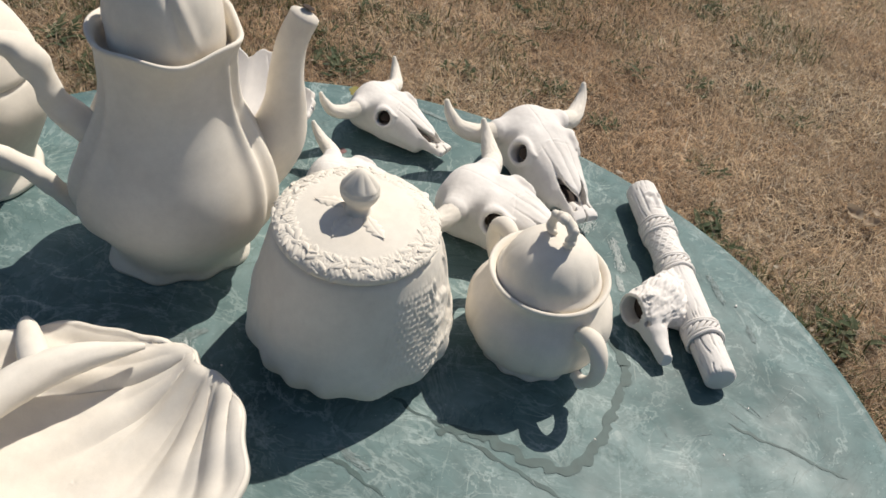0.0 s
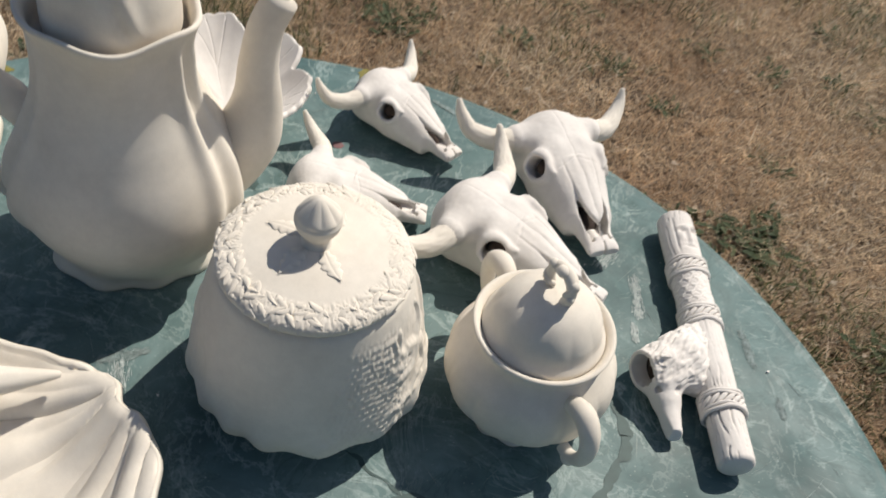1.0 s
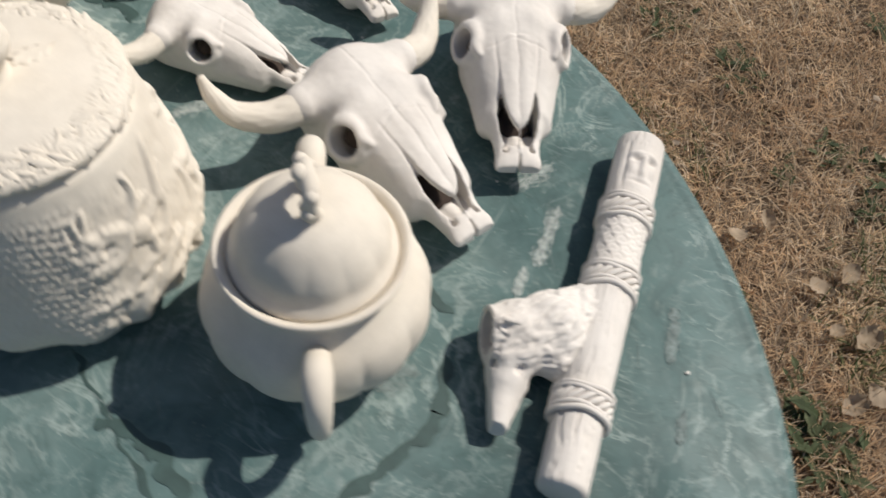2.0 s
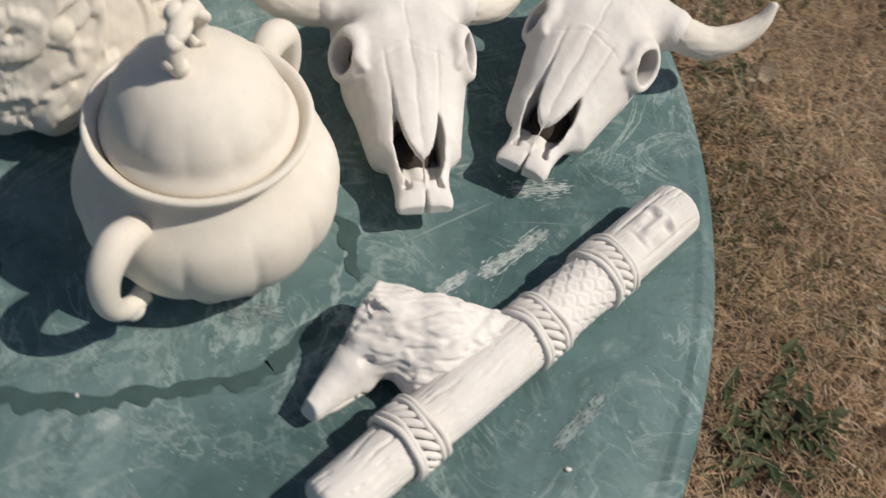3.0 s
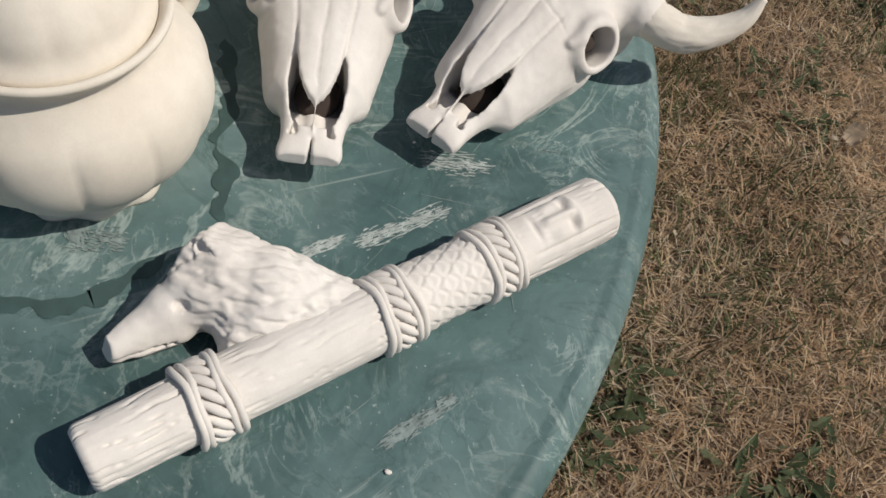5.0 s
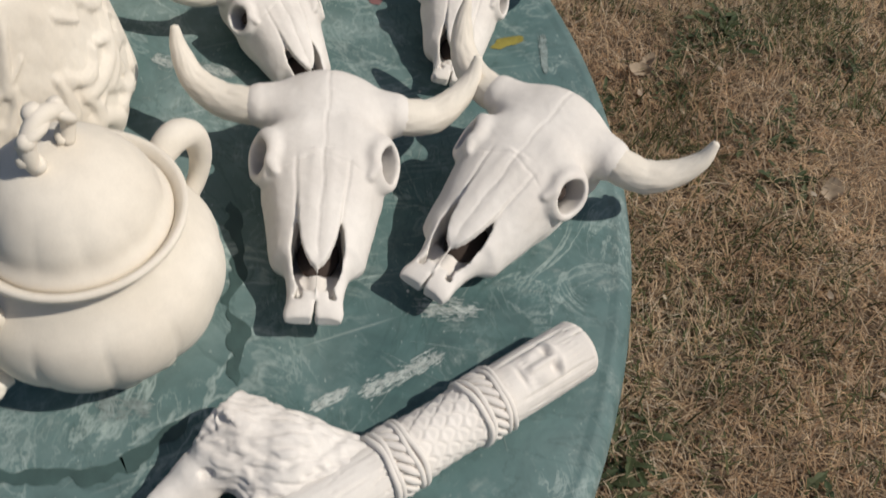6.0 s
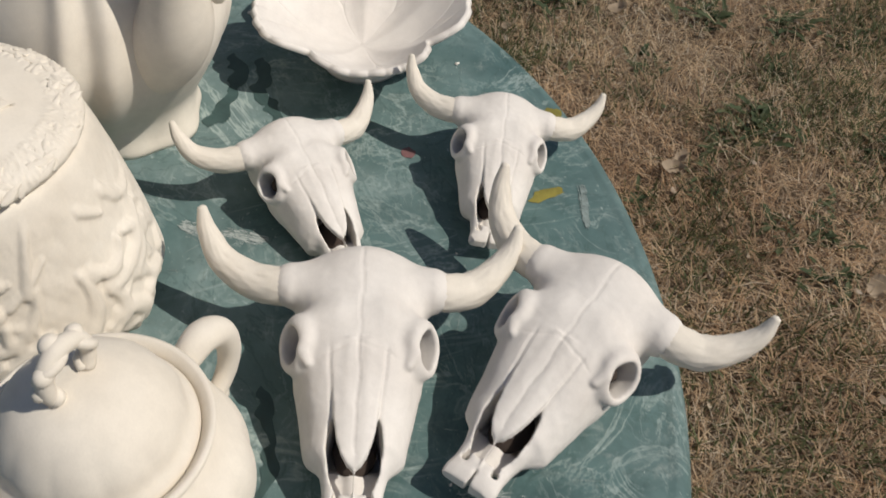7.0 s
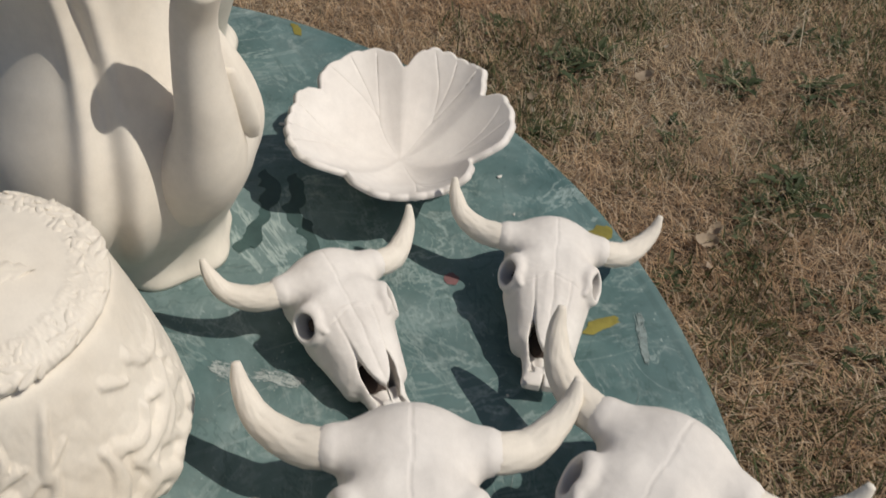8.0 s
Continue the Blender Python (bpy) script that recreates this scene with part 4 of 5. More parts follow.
# ---- tall coffee pot ----
def coffee_pot():
    p = base("coffee_pot", pose(-0.0423, 0.8240, TOP), "tall cream bisque coffee pot with swirled ribs, scroll handle and lid", "coffee pot")

    def swirl(r, z, a):
        deg = (math.degrees(a) + 180) % 360 - 180
        d = 0.0
        k = smooth_step(0.015, 0.05, z) * smooth_step(0.205, 0.18, z)
        for c0 in (-15, 92, 156, 212):
            c = c0 + 8 * math.sin((z - 0.05) * 17)
            q = (deg - c + 180) % 360 - 180
            d += k * (0.0048 * bell(q + 9, 5.5) + 0.0048 * bell(q - 9, 6.0) - 0.0016 * bell(q, 4.0))
        rim = smooth_step(0.175, 0.205, z)
        foot = smooth_step(0.030, 0.0, z)
        return r + d + rim * 0.0018 * math.cos(5 * a + 0.6) + foot * (0.0070 * math.cos(2 * (a - radians(28))) + 0.0020 * math.cos(8 * a + 1)), z + rim * 0.0022 * math.cos(5 * a + 2.0)
    prof = [(0.0, 0.004), (0.040, 0.003), (0.0500, 0.0), (0.0512, 0.003), (0.0500, 0.010), (0.0525, 0.020), (0.0615, 0.036), (0.0725, 0.058), (0.0758, 0.076), (0.0708, 0.100), (0.0585, 0.127), (0.0482, 0.152), (0.0448, 0.173), (0.0455, 0.190),
            (0.0500, 0.204), (0.0520, 0.2085), (0.0505, 0.2105), (0.0465, 0.206), (0.0410, 0.190), (0.0, 0.186)]
    part("body", lathe(prof, 240, swirl, 7), cream, p)

    def fold(r, z, a):
        q = (a - radians(-62) + 6 * (z - 0.23) + math.pi) % (2 * math.pi / 3) - math.pi / 3
        return r * (1 + smooth_step(0.203, 0.218, z) * (0.07 * bell(q - 0.16, 0.13) - 0.06 * bell(q, 0.07) + 0.04 * bell(q + 0.2, 0.2))), z
    part("lid", lathe([(0.0, 0.192), (0.036, 0.1925), (0.0395, 0.195), (0.0400, 0.204), (0.0395, 0.214), (0.0380, 0.228), (0.0330, 0.244), (0.0230, 0.257), (0.0120, 0.263), (0.0, 0.264)], 128, fold, 6), cream, p)
    turn = Matrix.Rotation(radians(27), 3, "Z")
    sp = tube([(0.045, 0, 0.064, 0.026), (0.062, 0, 0.080, 0.0270), (0.0790, 0, 0.102, 0.0230), (0.0850, 0, 0.130, 0.0170), (0.0855, 0, 0.158, 0.0134), (0.0895, 0, 0.186, 0.0116), (0.0985, 0, 0.207, 0.0112)], 40, 10, 0.9)
    bmesh.ops.rotate(sp, verts=sp.verts[:], cent=(0, 0, 0), matrix=turn)
    spout = part("spout", sp, cream, p, "tall curved spout")
    # the tip is closed: a dark disc paints the opening's shade on it
    hole = bmesh.new()
    blob(hole, pose(0.1010, 0, 0.2125, 0, 25, 0), 0.0050, 0.0042, 0.0008, 16, 6)
    bmesh.ops.rotate(hole, verts=hole.verts[:], cent=(0, 0, 0), matrix=turn)
    part("spout_opening", hole, hollow_shade, spout, "small dark disc on the closed spout tip, standing in for a shaded opening")
    ap = tube([(0.0900, 0.0110, 0.152, 0.0050), (0.0935, 0.0130, 0.138, 0.0066), (0.0960, 0.0155, 0.122, 0.0060), (0.0960, 0.0175, 0.113, 0.0030)], 20, 8, 0.55)
    bmesh.ops.rotate(ap, verts=ap.verts[:], cent=(0, 0, 0), matrix=turn)
    part("applied_leaf", ap, cream, spout, "raised tongue-shaped leaf")
    hd = tube([(-0.060, 0, 0.118, 0.0120), (-0.077, 0, 0.136, 0.0108), (-0.085, 0, 0.157, 0.0098), (-0.094, 0, 0.178, 0.0112), (-0.112, 0, 0.190, 0.0092), (-0.134, 0, 0.184, 0.0085), (-0.148, 0, 0.157, 0.0078), (-0.150, 0, 0.125, 0.0078), (-0.138, 0, 0.100, 0.0080),
               (-0.120, 0, 0.086, 0.0085), (-0.104, 0, 0.076, 0.0080), (-0.088, 0, 0.056, 0.0075), (-0.070, 0, 0.032, 0.0070), (-0.058, 0, 0.026, 0.006)], 24, 8)
    for v in hd.verts:
        v.co += noise.noise_vector(v.co * 70) * 0.0028
    bmesh.ops.rotate(hd, verts=hd.verts[:], cent=(0, 0, 0), matrix=Matrix.Rotation(radians(12), 3, "Z"))
    part("handle", hd, cream, p, "scrolled branch handle")
    return p


coffee_pot()


# ---- pitcher behind the pot's handle ----
def pitcher():
    p = base("pitcher", pose(-0.228, 0.880, TOP) @ Matrix.Scale(1.04, 4), "cream bisque round-bellied lidded pitcher", "pitcher")
    part("body", lathe([(0.0, 0.003), (0.040, 0.0), (0.046, 0.002), (0.044, 0.008), (0.040, 0.016), (0.048, 0.040), (0.060, 0.070), (0.062, 0.086), (0.058, 0.100), (0.054, 0.106), (0.0, 0.107)], 128,
                       lambda r, z, a: (r * (1 + 0.015 * math.cos(8 * a)), z), 5), cream, p)
    part("lid", lathe([(0.0, 0.106), (0.055, 0.106), (0.056, 0.112), (0.050, 0.128), (0.038, 0.148), (0.020, 0.164), (0.0, 0.170)], 96, None, 5), cream, p)
    return p


pitcher()


# ---- leaf dish ----
def leaf_dish():
    d = base("leaf_dish", pose(-0.034, 0.988, TOP, 0, 0, 0), "white bisque leaf-shaped dish with veins and ruffled edge", "dish")
    bm = bmesh.new()
    rows, nr, na = [], 70, 480
    LOBES = (250, 187, 124, 62, 358)
    CLEFTS = ((217, 0.12, 9), (156, 0.20, 9), (93, 0.17, 8), (29, 0.20, 9), (303, 0.20, 11))
    for i in range(nr + 1):
        u = i / nr
        row = []
        for j in range(na):
            a = 2 * math.pi * j / na
            deg = math.degrees(a)
            clefts = [((deg - c + 180) % 360 - 180, deep, wide) for c, deep, wide in CLEFTS]
            notch = sum(deep * math.exp(-abs(q / wide) ** 1.3) for q, deep, wide in clefts)
            crease = sum(deep * bell(q, wide * 1.9) for q, deep, wide in clefts)
            rim = 0.0715 * (1 - notch) + 0.0011 * abs(math.sin(a * 17 + 1.5 * math.sin(a * 3))) + 0.0020 * noise.noise((math.cos(a) * 5, math.sin(a) * 5, 3))
            r = rim * u
            up = 0.007 + 0.036 * (r / 0.070) ** 2.0 * (1 + 0.14 * math.cos(a - 2.6))
            fold = 0.046 * crease * u ** 1.5
            vein = 0.0
            for c in LOBES:
                for off, start in ((0, 0.12), (17, 0.48), (-17, 0.42)):
                    q = (deg - c - off * (u - start) * 1.7 + 3 * math.sin(u * 5 + c) + 180) % 360 - 180
                    if u > start:
                        vein += 0.0010 * bell(radians(q) * max(r, 0.006), 0.00065) * smooth_step(start, start + 0.05, u) * smooth_step(1.0, 0.93, u)
            puff = 0.0010 * noise.noise((r * math.cos(a) * 45, r * math.sin(a) * 45, 1)) + 0.0030 * smooth_step(0.9, 1.0, u) * bell((deg - 245 + 180) % 360 - 180, 40)
            row.append(bm.verts.new((r * math.cos(a), r * math.sin(a), up + fold - vein - puff)))
        rows.append(row)
    grid(bm, rows[1:])
    bm.faces.new(rows[1])
    bmesh.ops.delete(bm, geom=rows[0], context="VERTS")
    ob = part("dish", bm, white, d)
    sol = ob.modifiers.new("wall", "SOLIDIFY")
    sol.thickness, sol.offset = 0.0045, -1.0 
    foot = lathe([(0.0, 0.0), (0.028, 0.0), (0.030, 0.004), (0.024, 0.009), (0.0, 0.009)], 64)
    part("foot", foot, white, d)
    return d


leaf_dish()


# ---- shell dish ----
def shell_dish():
    d = base("shell_dish", pose(-0.045, 0.585, TOP), "large cream bisque fluted shell dish with a branch handle", "dish")
    bm = bmesh.new()
    rows, nr, na = [], 70, 360
    hx, hy = 0.078, 0.105                   # where the flutes run together
    for i in range(nr + 1):
        u = i / nr
        row = []
        for j in range(na):
            a = 2 * math.pi * j / na
            rim = 0.111 + 0.0018 * math.cos(13 * a) + 0.0015 * math.cos(5 * a + 1) - 0.010 * bell(a - 0.93, 0.10) - 0.005 * bell(a - 1.45, 0.12)
            x, y = rim * u * math.cos(a), rim * u * math.sin(a)
            fan = math.atan2(y - hy, x - hx)
            far = math.hypot(x - hx, y - hy)
            wave = fan * 17 + 1.6 * noise.noise((math.cos(fan) * 3, math.sin(fan) * 3, far * 9)) + 4 * far
            ripple = 0.0031 * math.sin(wave) + 0.0014 * math.sin(wave * 2.1 + 1)
            z = 0.006 + 0.042 * u ** 2.6 + ripple * smooth_step(0.02, 0.06, far) * smooth_step(0.24, 0.10, far) * (0.25 + 0.75 * u) + 0.002 * noise.noise((x * 30, y * 30, 0))
            z += 0.005 * u ** 3 * math.sin(a * 3 + 0.5)
            roll_ = smooth_step(0.93, 1.0, u)
            z -= 0.004 * roll_
            row.append(bm.verts.new((x, y, z)))
        rows.append(row)
    grid(bm, rows[1:])
    bm.faces.new(rows[1])
    bmesh.ops.delete(bm, geom=rows[0], context="VERTS")
    ob = part("dish", bm, cream, d)
    sol = ob.modifiers.new("wall", "SOLIDIFY")
    sol.thickness, sol.offset = 0.005, -1.0
    part("foot", lathe([(0.0, 0.0), (0.040, 0.0), (0.042, 0.004), (0.034, 0.009), (0.0, 0.009)], 64), cream, d)
    def bark(u, a):
        return 0.05 * noise.noise((u * 6, math.cos(a) * 2, math.sin(a) * 2)) + 0.03 * noise.noise((u * 20, math.cos(a) * 5, math.sin(a) * 5))
    part("branch_handle", tube([(0.021, 0.089, 0.0485, 0.0022), (0.006, 0.080, 0.0510, 0.0060), (-0.018, 0.067, 0.0520, 0.0105), (-0.038, 0.050, 0.0520, 0.0130), (-0.056, 0.026, 0.0510, 0.0125), (-0.074, -0.006, 0.0490, 0.0125), (-0.088, -0.040, 0.0470, 0.0120)], 32, 10, bump=bark), cream, d)
    part("twig", tube([(-0.036, 0.050, 0.0520, 0.0110), (-0.047, 0.068, 0.0525, 0.0100), (-0.057, 0.086, 0.0510, 0.0075), (-0.063, 0.096, 0.0480, 0.0040)], 28, 8, bump=bark), cream, d)
    return d


shell_dish()


# ---- marks on the table top ----
def flat_shape(bm, pts, z):
    bm.faces.new([bm.verts.new((x, y, z)) for x, y in pts])


def ribbon(bm, path, width, z, seed, wobble=0.35):
    """A flat, uneven trail along path."""
    d = [0.0]
    for a, b in zip(path, path[1:]):
        d.append(d[-1] + math.hypot(b[0] - a[0], b[1] - a[1]))
    n = max(8, int(d[-1] / 0.002))
    kx, ky = [(q, p[0]) for q, p in zip(d, path)], [(q, p[1]) for q, p in zip(d, path)]
    pts = []
    for i in range(n + 1):
        q = d[-1] * i / n
        sway = 0.0035 * noise.noise((q * 90, seed, 2))
        pts.append(Vector((spline(kx, q) + sway, spline(ky, q) + 0.0035 * noise.noise((q * 90, seed, 8)))))
    rows = []
    for i, p in enumerate(pts):
        w = (pts[min(i + 1, n)] - pts[max(0, i - 1)]).normalized()
        side = Vector((-w.y, w.x))
        end = min(1.0, i / 3, (n - i) / 3)
        h1 = width * 0.5 * end * (1 + wobble * 2.2 * noise.noise((i * 0.13, seed, 1)))
        h2 = width * 0.5 * end * (1 + wobble * 2.2 * noise.noise((i * 0.31, seed, 5)))
        rows.append([bm.verts.new((*(p + side * max(0.0001, h1)), z)), bm.verts.new((*(p - side * max(0.0001, h2)), z))])
    for a, b in zip(rows, rows[1:]):
        bm.faces.new((a[0], a[1], b[1], b[0]))


def mark(name, bm, material, label, category):
    return tagged(new(name, mesh_of(bm, name, material, False)), label, category, kind="stuff")


bm = bmesh.new()
ribbon(bm, [(0.183, 0.675), (0.216, 0.676), (0.258, 0.658), (0.283, 0.658), (0.305, 0.686), (0.322, 0.732), (0.331, 0.759), (0.316, 0.795)], 0.0075, TOP + 0.0004, 3.1, 0.6)
ribbon(bm, [(0.200, 0.847), (0.234, 0.842), (0.259, 0.830), (0.295, 0.824), (0.309, 0.818)], 0.0065, TOP + 0.0004, 7.7, 0.7)
ribbon(bm, [(-0.060, 0.924), (-0.021, 0.911), (0.007, 0.913), (0.020, 0.906)], 0.0075, TOP + 0.0004, 1.3, 0.7)
ribbon(bm, [(-0.070, 0.908), (-0.028, 0.895), (0.0, 0.869)], 0.010, TOP + 0.0004, 5.3, 0.5)
# thin straight dark lines, in the same mesh and colour as the trails
for a, b, w in (((0.147, 0.700), (0.275, 0.634), 0.0028), ((0.106, 0.643), (0.154, 0.614), 0.0030), ((0.034, 0.734), (0.105, 0.725), 0.002), ((0.408, 0.720), (0.493, 0.684), 0.002)):
    ribbon(bm, [a, ((a[0] + b[0]) / 2, (a[1] + b[1]) / 2), b], w, TOP + 0.0003, a[0] * 50, 0.6)
mark("water_stain", bm, stain_mat, "dark dried water trails and thin dark lines on the table top", "stain")

rng = random.Random(12)
bm = bmesh.new()
SMEARS = [(0.333, 0.872, 0.327, 0.913, 0.006), (0.332, 0.848, 0.329, 0.864, 0.004), (0.298, 0.913, 0.310, 0.941, 0.008), (0.298, 0.761, 0.307, 0.779, 0.009), (0.078, 0.835, 0.092, 0.850, 0.005), (0.093, 0.857, 0.106, 0.877, 0.005),
          (-0.014, 0.723, -0.003, 0.694, 0.008), (-0.026, 0.719, 0.0, 0.737, 0.005), (0.443, 0.811, 0.440, 0.826, 0.003), (0.423, 0.852, 0.413, 0.884, 0.004), (0.117, 0.649, 0.139, 0.634, 0.004), (0.277, 0.763, 0.301, 0.762, 0.006), (0.133, 1.069, 0.163, 1.056, 0.003)]
bright = bmesh.new()
for k, (x0, y0, x1, y1, w) in enumerate(SMEARS):
    way = Vector((x1 - x0, y1 - y0))
    ln = way.length
    way.normalize()
    for _ in range(int(230 * ln / 0.03)):
        u = rng.uniform(0, 1)
        off = rng.gauss(0, w * 0.42 * (1.1 - 0.8 * abs(u - 0.45)))
        c = Vector((x0, y0)) + way * (ln * u) + Vector((-way.y, way.x)) * off
        turn = math.atan2(way.y, way.x) + rng.gauss(0, 0.10)
        a, b = rng.choice((0.0006, 0.0016, 0.0042)) * rng.uniform(0.5, 1.3), rng.uniform(0.00014, 0.00042)
        pts = []
        for i in range(7):
            t = 2 * math.pi * i / 7
            px, py = a * math.cos(t) * rng.uniform(0.6, 1.1), b * math.sin(t) * rng.uniform(0.5, 1.3)
            pts.append((c.x + px * math.cos(turn) - py * math.sin(turn), c.y + px * math.sin(turn) + py * math.cos(turn)))
        flat_shape(bright if k in (0, 1, 2, 4, 5, 6) else bm, pts, TOP + 0.00045 + rng.uniform(0, 0.0001))
# fine scratches and scuffs all over
for _ in range(620):
    a0, r0 = rng.uniform(0, 2 * math.pi), R * 0.97 * math.sqrt(rng.uniform(0, 1))
    x, y = TABLE[0] + r0 * math.cos(a0), TABLE[1] + r0 * math.sin(a0)
    turn, ln, w = rng.choice((0.9, 2.1, rng.uniform(0, 3.1))) + rng.gauss(0, 0.2), rng.choice((0.004, 0.008, 0.015, 0.03)) * rng.uniform(0.5, 1.4), rng.uniform(0.00012, 0.00038)
    bend = rng.uniform(-0.2, 0.2)
    dx, dy = math.cos(turn), math.sin(turn)
    pts = [(x - dx * ln / 2, y - dy * ln / 2), (x - dy * (w + bend * ln * 0.1), y + dx * (w + bend * ln * 0.1)), (x + dx * ln / 2, y + dy * ln / 2), (x + dy * (w - bend * ln * 0.1), y - dx * (w - bend * ln * 0.1))]
    if math.hypot(x - TABLE[0], y - TABLE[1]) < R - 0.03:
        flat_shape(bm, pts, TOP + 0.0003 + rng.uniform(0, 0.0001))
mark("clay_smear", bright, chalk, "bright white clay smears on the table top", "smear")
mark("chalk_scuff", bm, dim_chalk, "white chalky clay scuffs and scratches on the table top", "scuff")

bm = bmesh.new()
for x, y, w, h in ((0.131, 1.045, 0.005, 0.014), (0.066, 1.084, 0.008, 0.009), (-0.225, 0.975, 0.010, 0.004)):
    pts = [(x + w * math.cos(t) * rng.uniform(0.6, 1.2), y + h * math.sin(t) * rng.uniform(0.6, 1.2)) for t in (2 * math.pi * k / 14 for k in range(14))]
    flat_shape(bm, pts, TOP + 0.0005)
mark("yellow_paint_spot", bm, yellow_paint, "mustard yellow paint spots on the table top", "paint spot")
bm = bmesh.new()
flat_shape(bm, [(0.067 + 0.006 * math.cos(t) * rng.uniform(0.7, 1.1), 0.981 + 0.0045 * math.sin(t) * rng.uniform(0.7, 1.1)) for t in (2 * math.pi * k / 12 for k in range(12))], TOP + 0.0005)
mark("pink_paint_spot", bm, pink_paint, "faded pink paint spot on the table top", "paint spot")


def crumb(x, y, size, seed):
    bm = bmesh.new()
    blob(bm, pose(0, 0, size * 0.35, 0, 0, seed * 50), size, size * 0.7, size * 0.38, 7, 5)
    for v in bm.verts:
        v.co += noise.noise_vector(v.co * 900 + Vector((seed, 0, 0))) * size * 0.25
    ob = new("clay_crumb", mesh_of(bm, "clay_crumb", white))
    ob.location = (x, y, TOP + 0.0001)
    return tagged(ob, "tiny white clay crumb on the table top", "crumb", "clay crumbs")


for k, (x, y, size) in enumerate(((0.433, 0.850, 0.0016), (-0.006, 1.047, 0.0019), (0.302, 0.687, 0.0011), (0.426, 0.738, 0.0010), (-0.112, 0.930, 0.0022), (0.287, 0.913, 0.0009), (0.02, 0.705, 0.0010), (0.155, 0.975, 0.0009), (0.40, 0.69, 0.0009), (0.03, 1.04, 0.0009))):
    crumb(x, y, size, k + 1)


# ---- weeds and fallen leaves in the lawn ----
def weed_leaf(seed):
    """One toothed leaf of unit length, rising and bending over."""
    rng = random.Random(seed)
    bm = bmesh.new()
    wid, rise = rng.uniform(0.10, 0.20), rng.uniform(0.2, 1.0)
    rows = []
    for i in range(8):
        u = i / 7
        h = wid * math.sin(math.pi * min(1, 0.1 + 0.9 * u)) ** 0.8 * (1 if i % 2 else 0.6)
        rows.append([bm.verts.new((u * math.cos(rise * (1 - 0.5 * u)), h * q, u * math.sin(rise) * (1 - 0.45 * u) + abs(q) * h * 0.35)) for q in (-1, 0, 1)])
    grid(bm, rows, False)
    return mesh_of(bm, "leaf", weed_mat, False)


WEED_LEAVES = [weed_leaf(500 + k) for k in range(7)]


def weed(x, y, size, count, seed):
    """A tuft of toothed leaves."""
    rng = random.Random(seed)
    w = base("weed", pose(x, y, -0.004, 0, 0, rng.uniform(0, 360)), "low green weed tuft growing in the dry lawn", "weed", "weeds in the lawn")
    for k in range(count):
        leaf = new("leaf", rng.choice(WEED_LEAVES))
        leaf.parent = w
        leaf.matrix_local = pose(rng.gauss(0, size * 0.5), rng.gauss(0, size * 0.5), 0.004, 0, 0, rng.uniform(0, 360)) @ Matrix.Scale(size * rng.uniform(0.4, 1.0), 4)


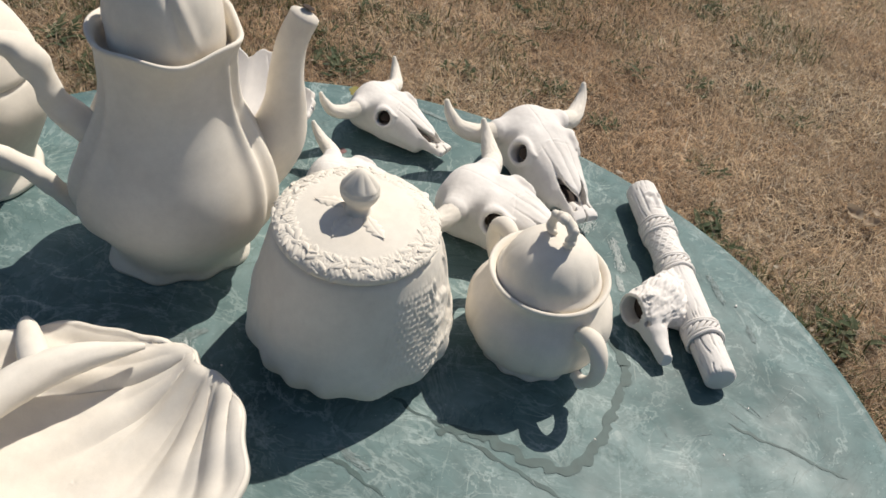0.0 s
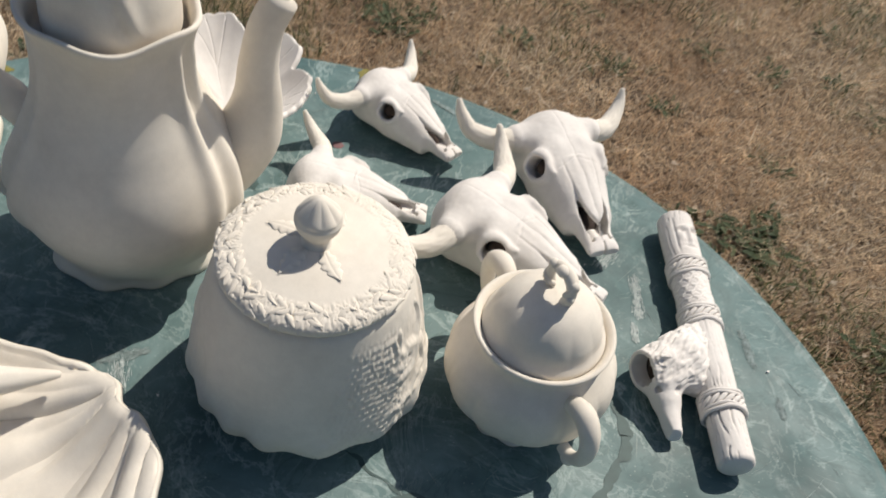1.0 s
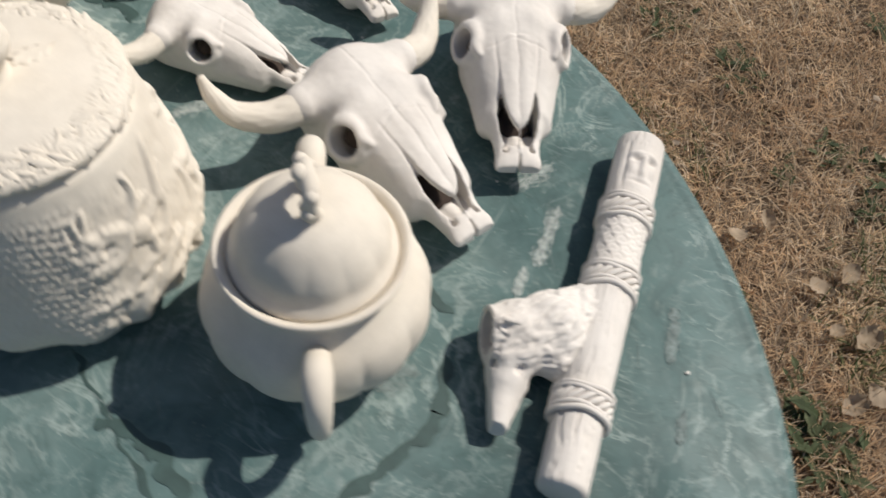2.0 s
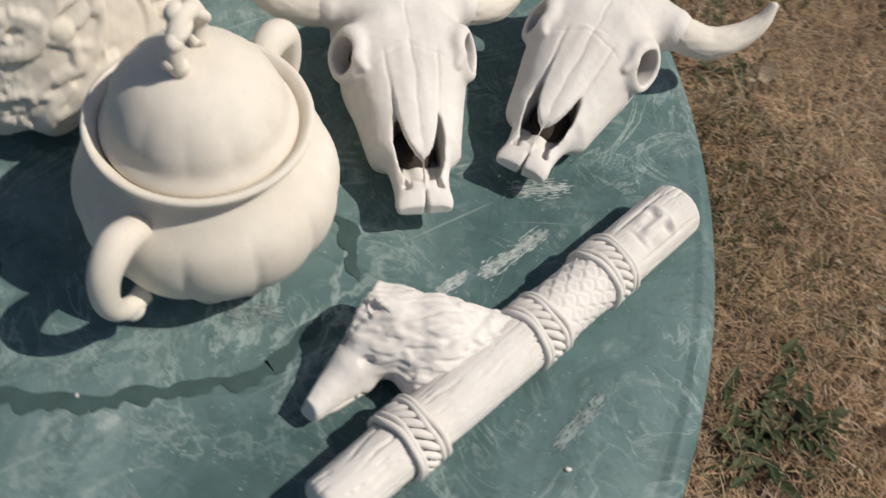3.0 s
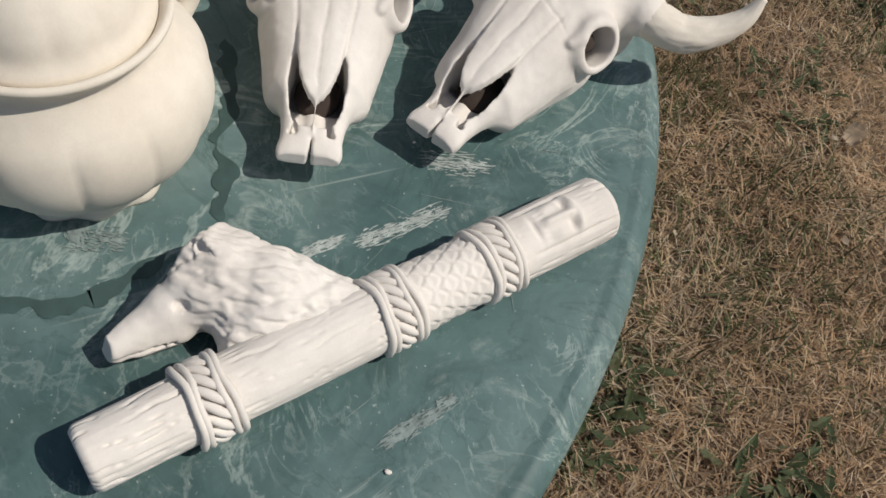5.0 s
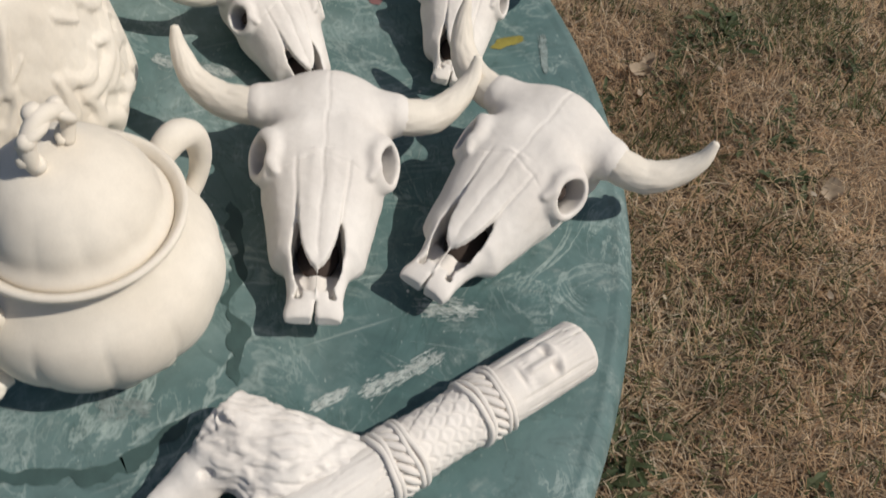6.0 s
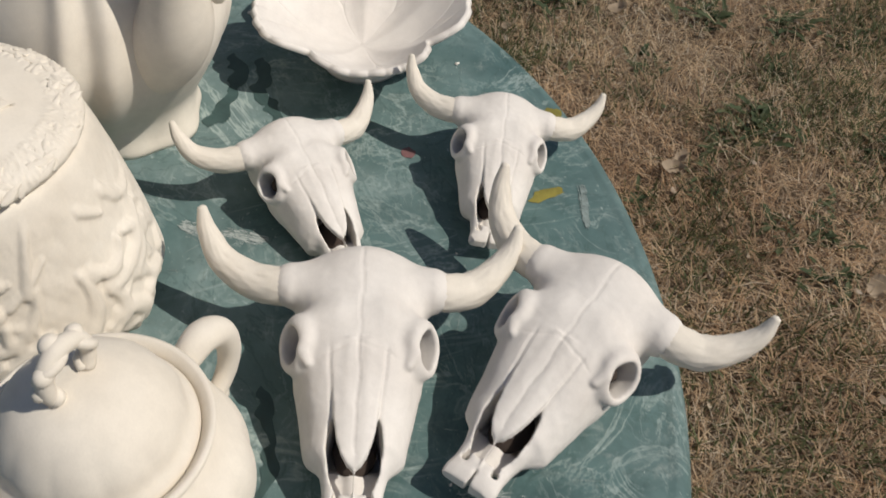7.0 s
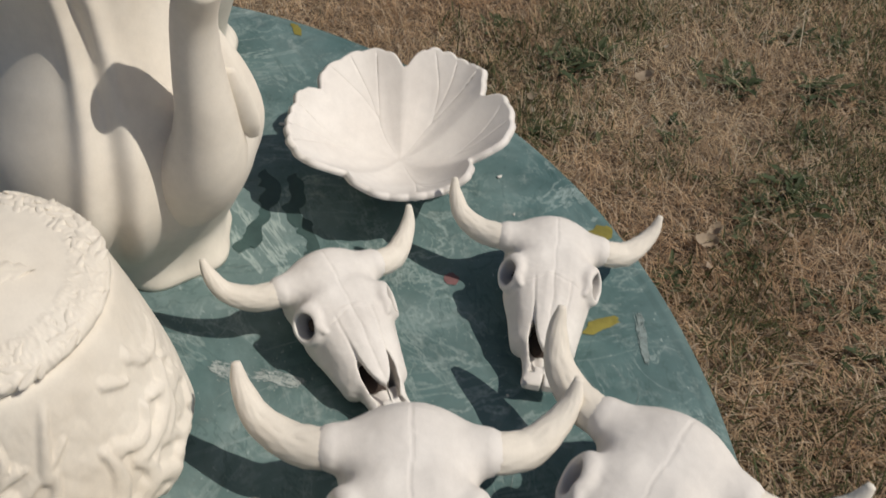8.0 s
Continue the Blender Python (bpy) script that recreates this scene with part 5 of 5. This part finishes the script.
WEEDS = [(0.08, 2.47), (0.44, 2.26), (0.97, 2.40), (0.77, 1.86), (-0.09, 2.21), (-0.05, 2.51), (0.36, 2.63), (0.92, 2.81), (-1.20, 1.65), (-1.00, 1.79), (-0.83, 2.02), (-0.94, 2.21), (-0.75, 2.17), (-0.85, 2.30), (-0.64, 2.24), (-0.52, 1.95), (-0.27, 1.79), (-0.22, 1.85), (-0.40, 1.60), (-0.41, 1.74), (0.21, 1.21), (0.37, 1.45), (-0.15, 1.80), (0.34, 1.91), (0.20, 1.95), (0.56, 1.80), (0.64, 1.32), (0.17, 1.29), (0.36, 1.40), (-0.02, 2.27), (0.34, 2.46), (0.64, 2.41), (0.82, 2.38), (0.56, 2.14), (1.06, 2.30), (0.79, 2.04), (0.99, 1.57), (0.96, 2.63), (0.20, 2.27), (0.90, 2.80), (-0.17, 2.35), (-0.50, 1.91), (-1.01, 1.73), (-0.49, 1.82), (-0.91, 2.26), (-0.83, 1.58), (-0.26, 1.88), (-0.73, 1.82), (0.66, 1.28), (0.70, 1.80), (0.77, 1.77), (0.64, 1.73), (-0.62, 2.05), (-0.35, 2.10)]
for k, (x, y) in enumerate(WEEDS):
    big = k in (4, 9, 10, 12, 20, 21, 27, 28, 36, 41, 42, 48, 49, 50)
    weed(x, y, 0.060 if big else 0.040, 44 if big else 26, 40 + k)
rng = random.Random(77)
for k in range(46):
    weed(rng.uniform(-1.4, 1.3), rng.uniform(1.35, 2.9), rng.uniform(0.018, 0.036), rng.randint(8, 18), 300 + k)


def fallen_leaf(x, y, size, seed):
    rng = random.Random(seed)
    bm = bmesh.new()
    rows = []
    for i in range(13):
        u = i / 12
        h = size * 0.36 * math.sin(math.pi * min(1, 0.06 + 0.94 * u)) ** 0.75 * (1 + 0.12 * math.sin(i * 2.2 + seed))
        rows.append([bm.verts.new((size * (u - 0.5), h * q, size * (0.22 * (u - 0.5) ** 2 * 2 + 0.30 * q * q * (0.5 + 0.5 * math.sin(seed + u * 3)) + 0.02 * math.sin(u * 14 + q * 5)) + 0.004)) for q in (-1, -0.6, -0.2, 0, 0.2, 0.6, 1)])
    grid(bm, rows, False)
    ob = new("fallen_leaf", mesh_of(bm, "fallen_leaf", dead_leaf))
    ob.matrix_world = pose(x, y, 0.012, rng.uniform(-25, 25), rng.uniform(-25, 25), rng.uniform(0, 360))
    return tagged(ob, "curled pale dry leaf lying on the lawn", "leaf", "fallen leaves")


LEAVES = [(0.46, 1.55), (0.60, 1.52), (0.64, 1.46), (0.68, 1.47), (0.69, 1.36), (0.63, 1.82), (0.72, 1.39), (0.59, 1.31), (1.11, 1.93), (1.14, 1.90), (-0.46, 1.72), (-0.90, 1.85), (-0.92, 1.61), (-0.10, 1.85), (-0.45, 1.69), (0.49, 1.60), (0.63, 1.57), (1.16, 1.95)]
for k, (x, y) in enumerate(LEAVES):
    fallen_leaf(x, y, (0.034, 0.040, 0.028, 0.046, 0.040)[k % 5], 10 + k)
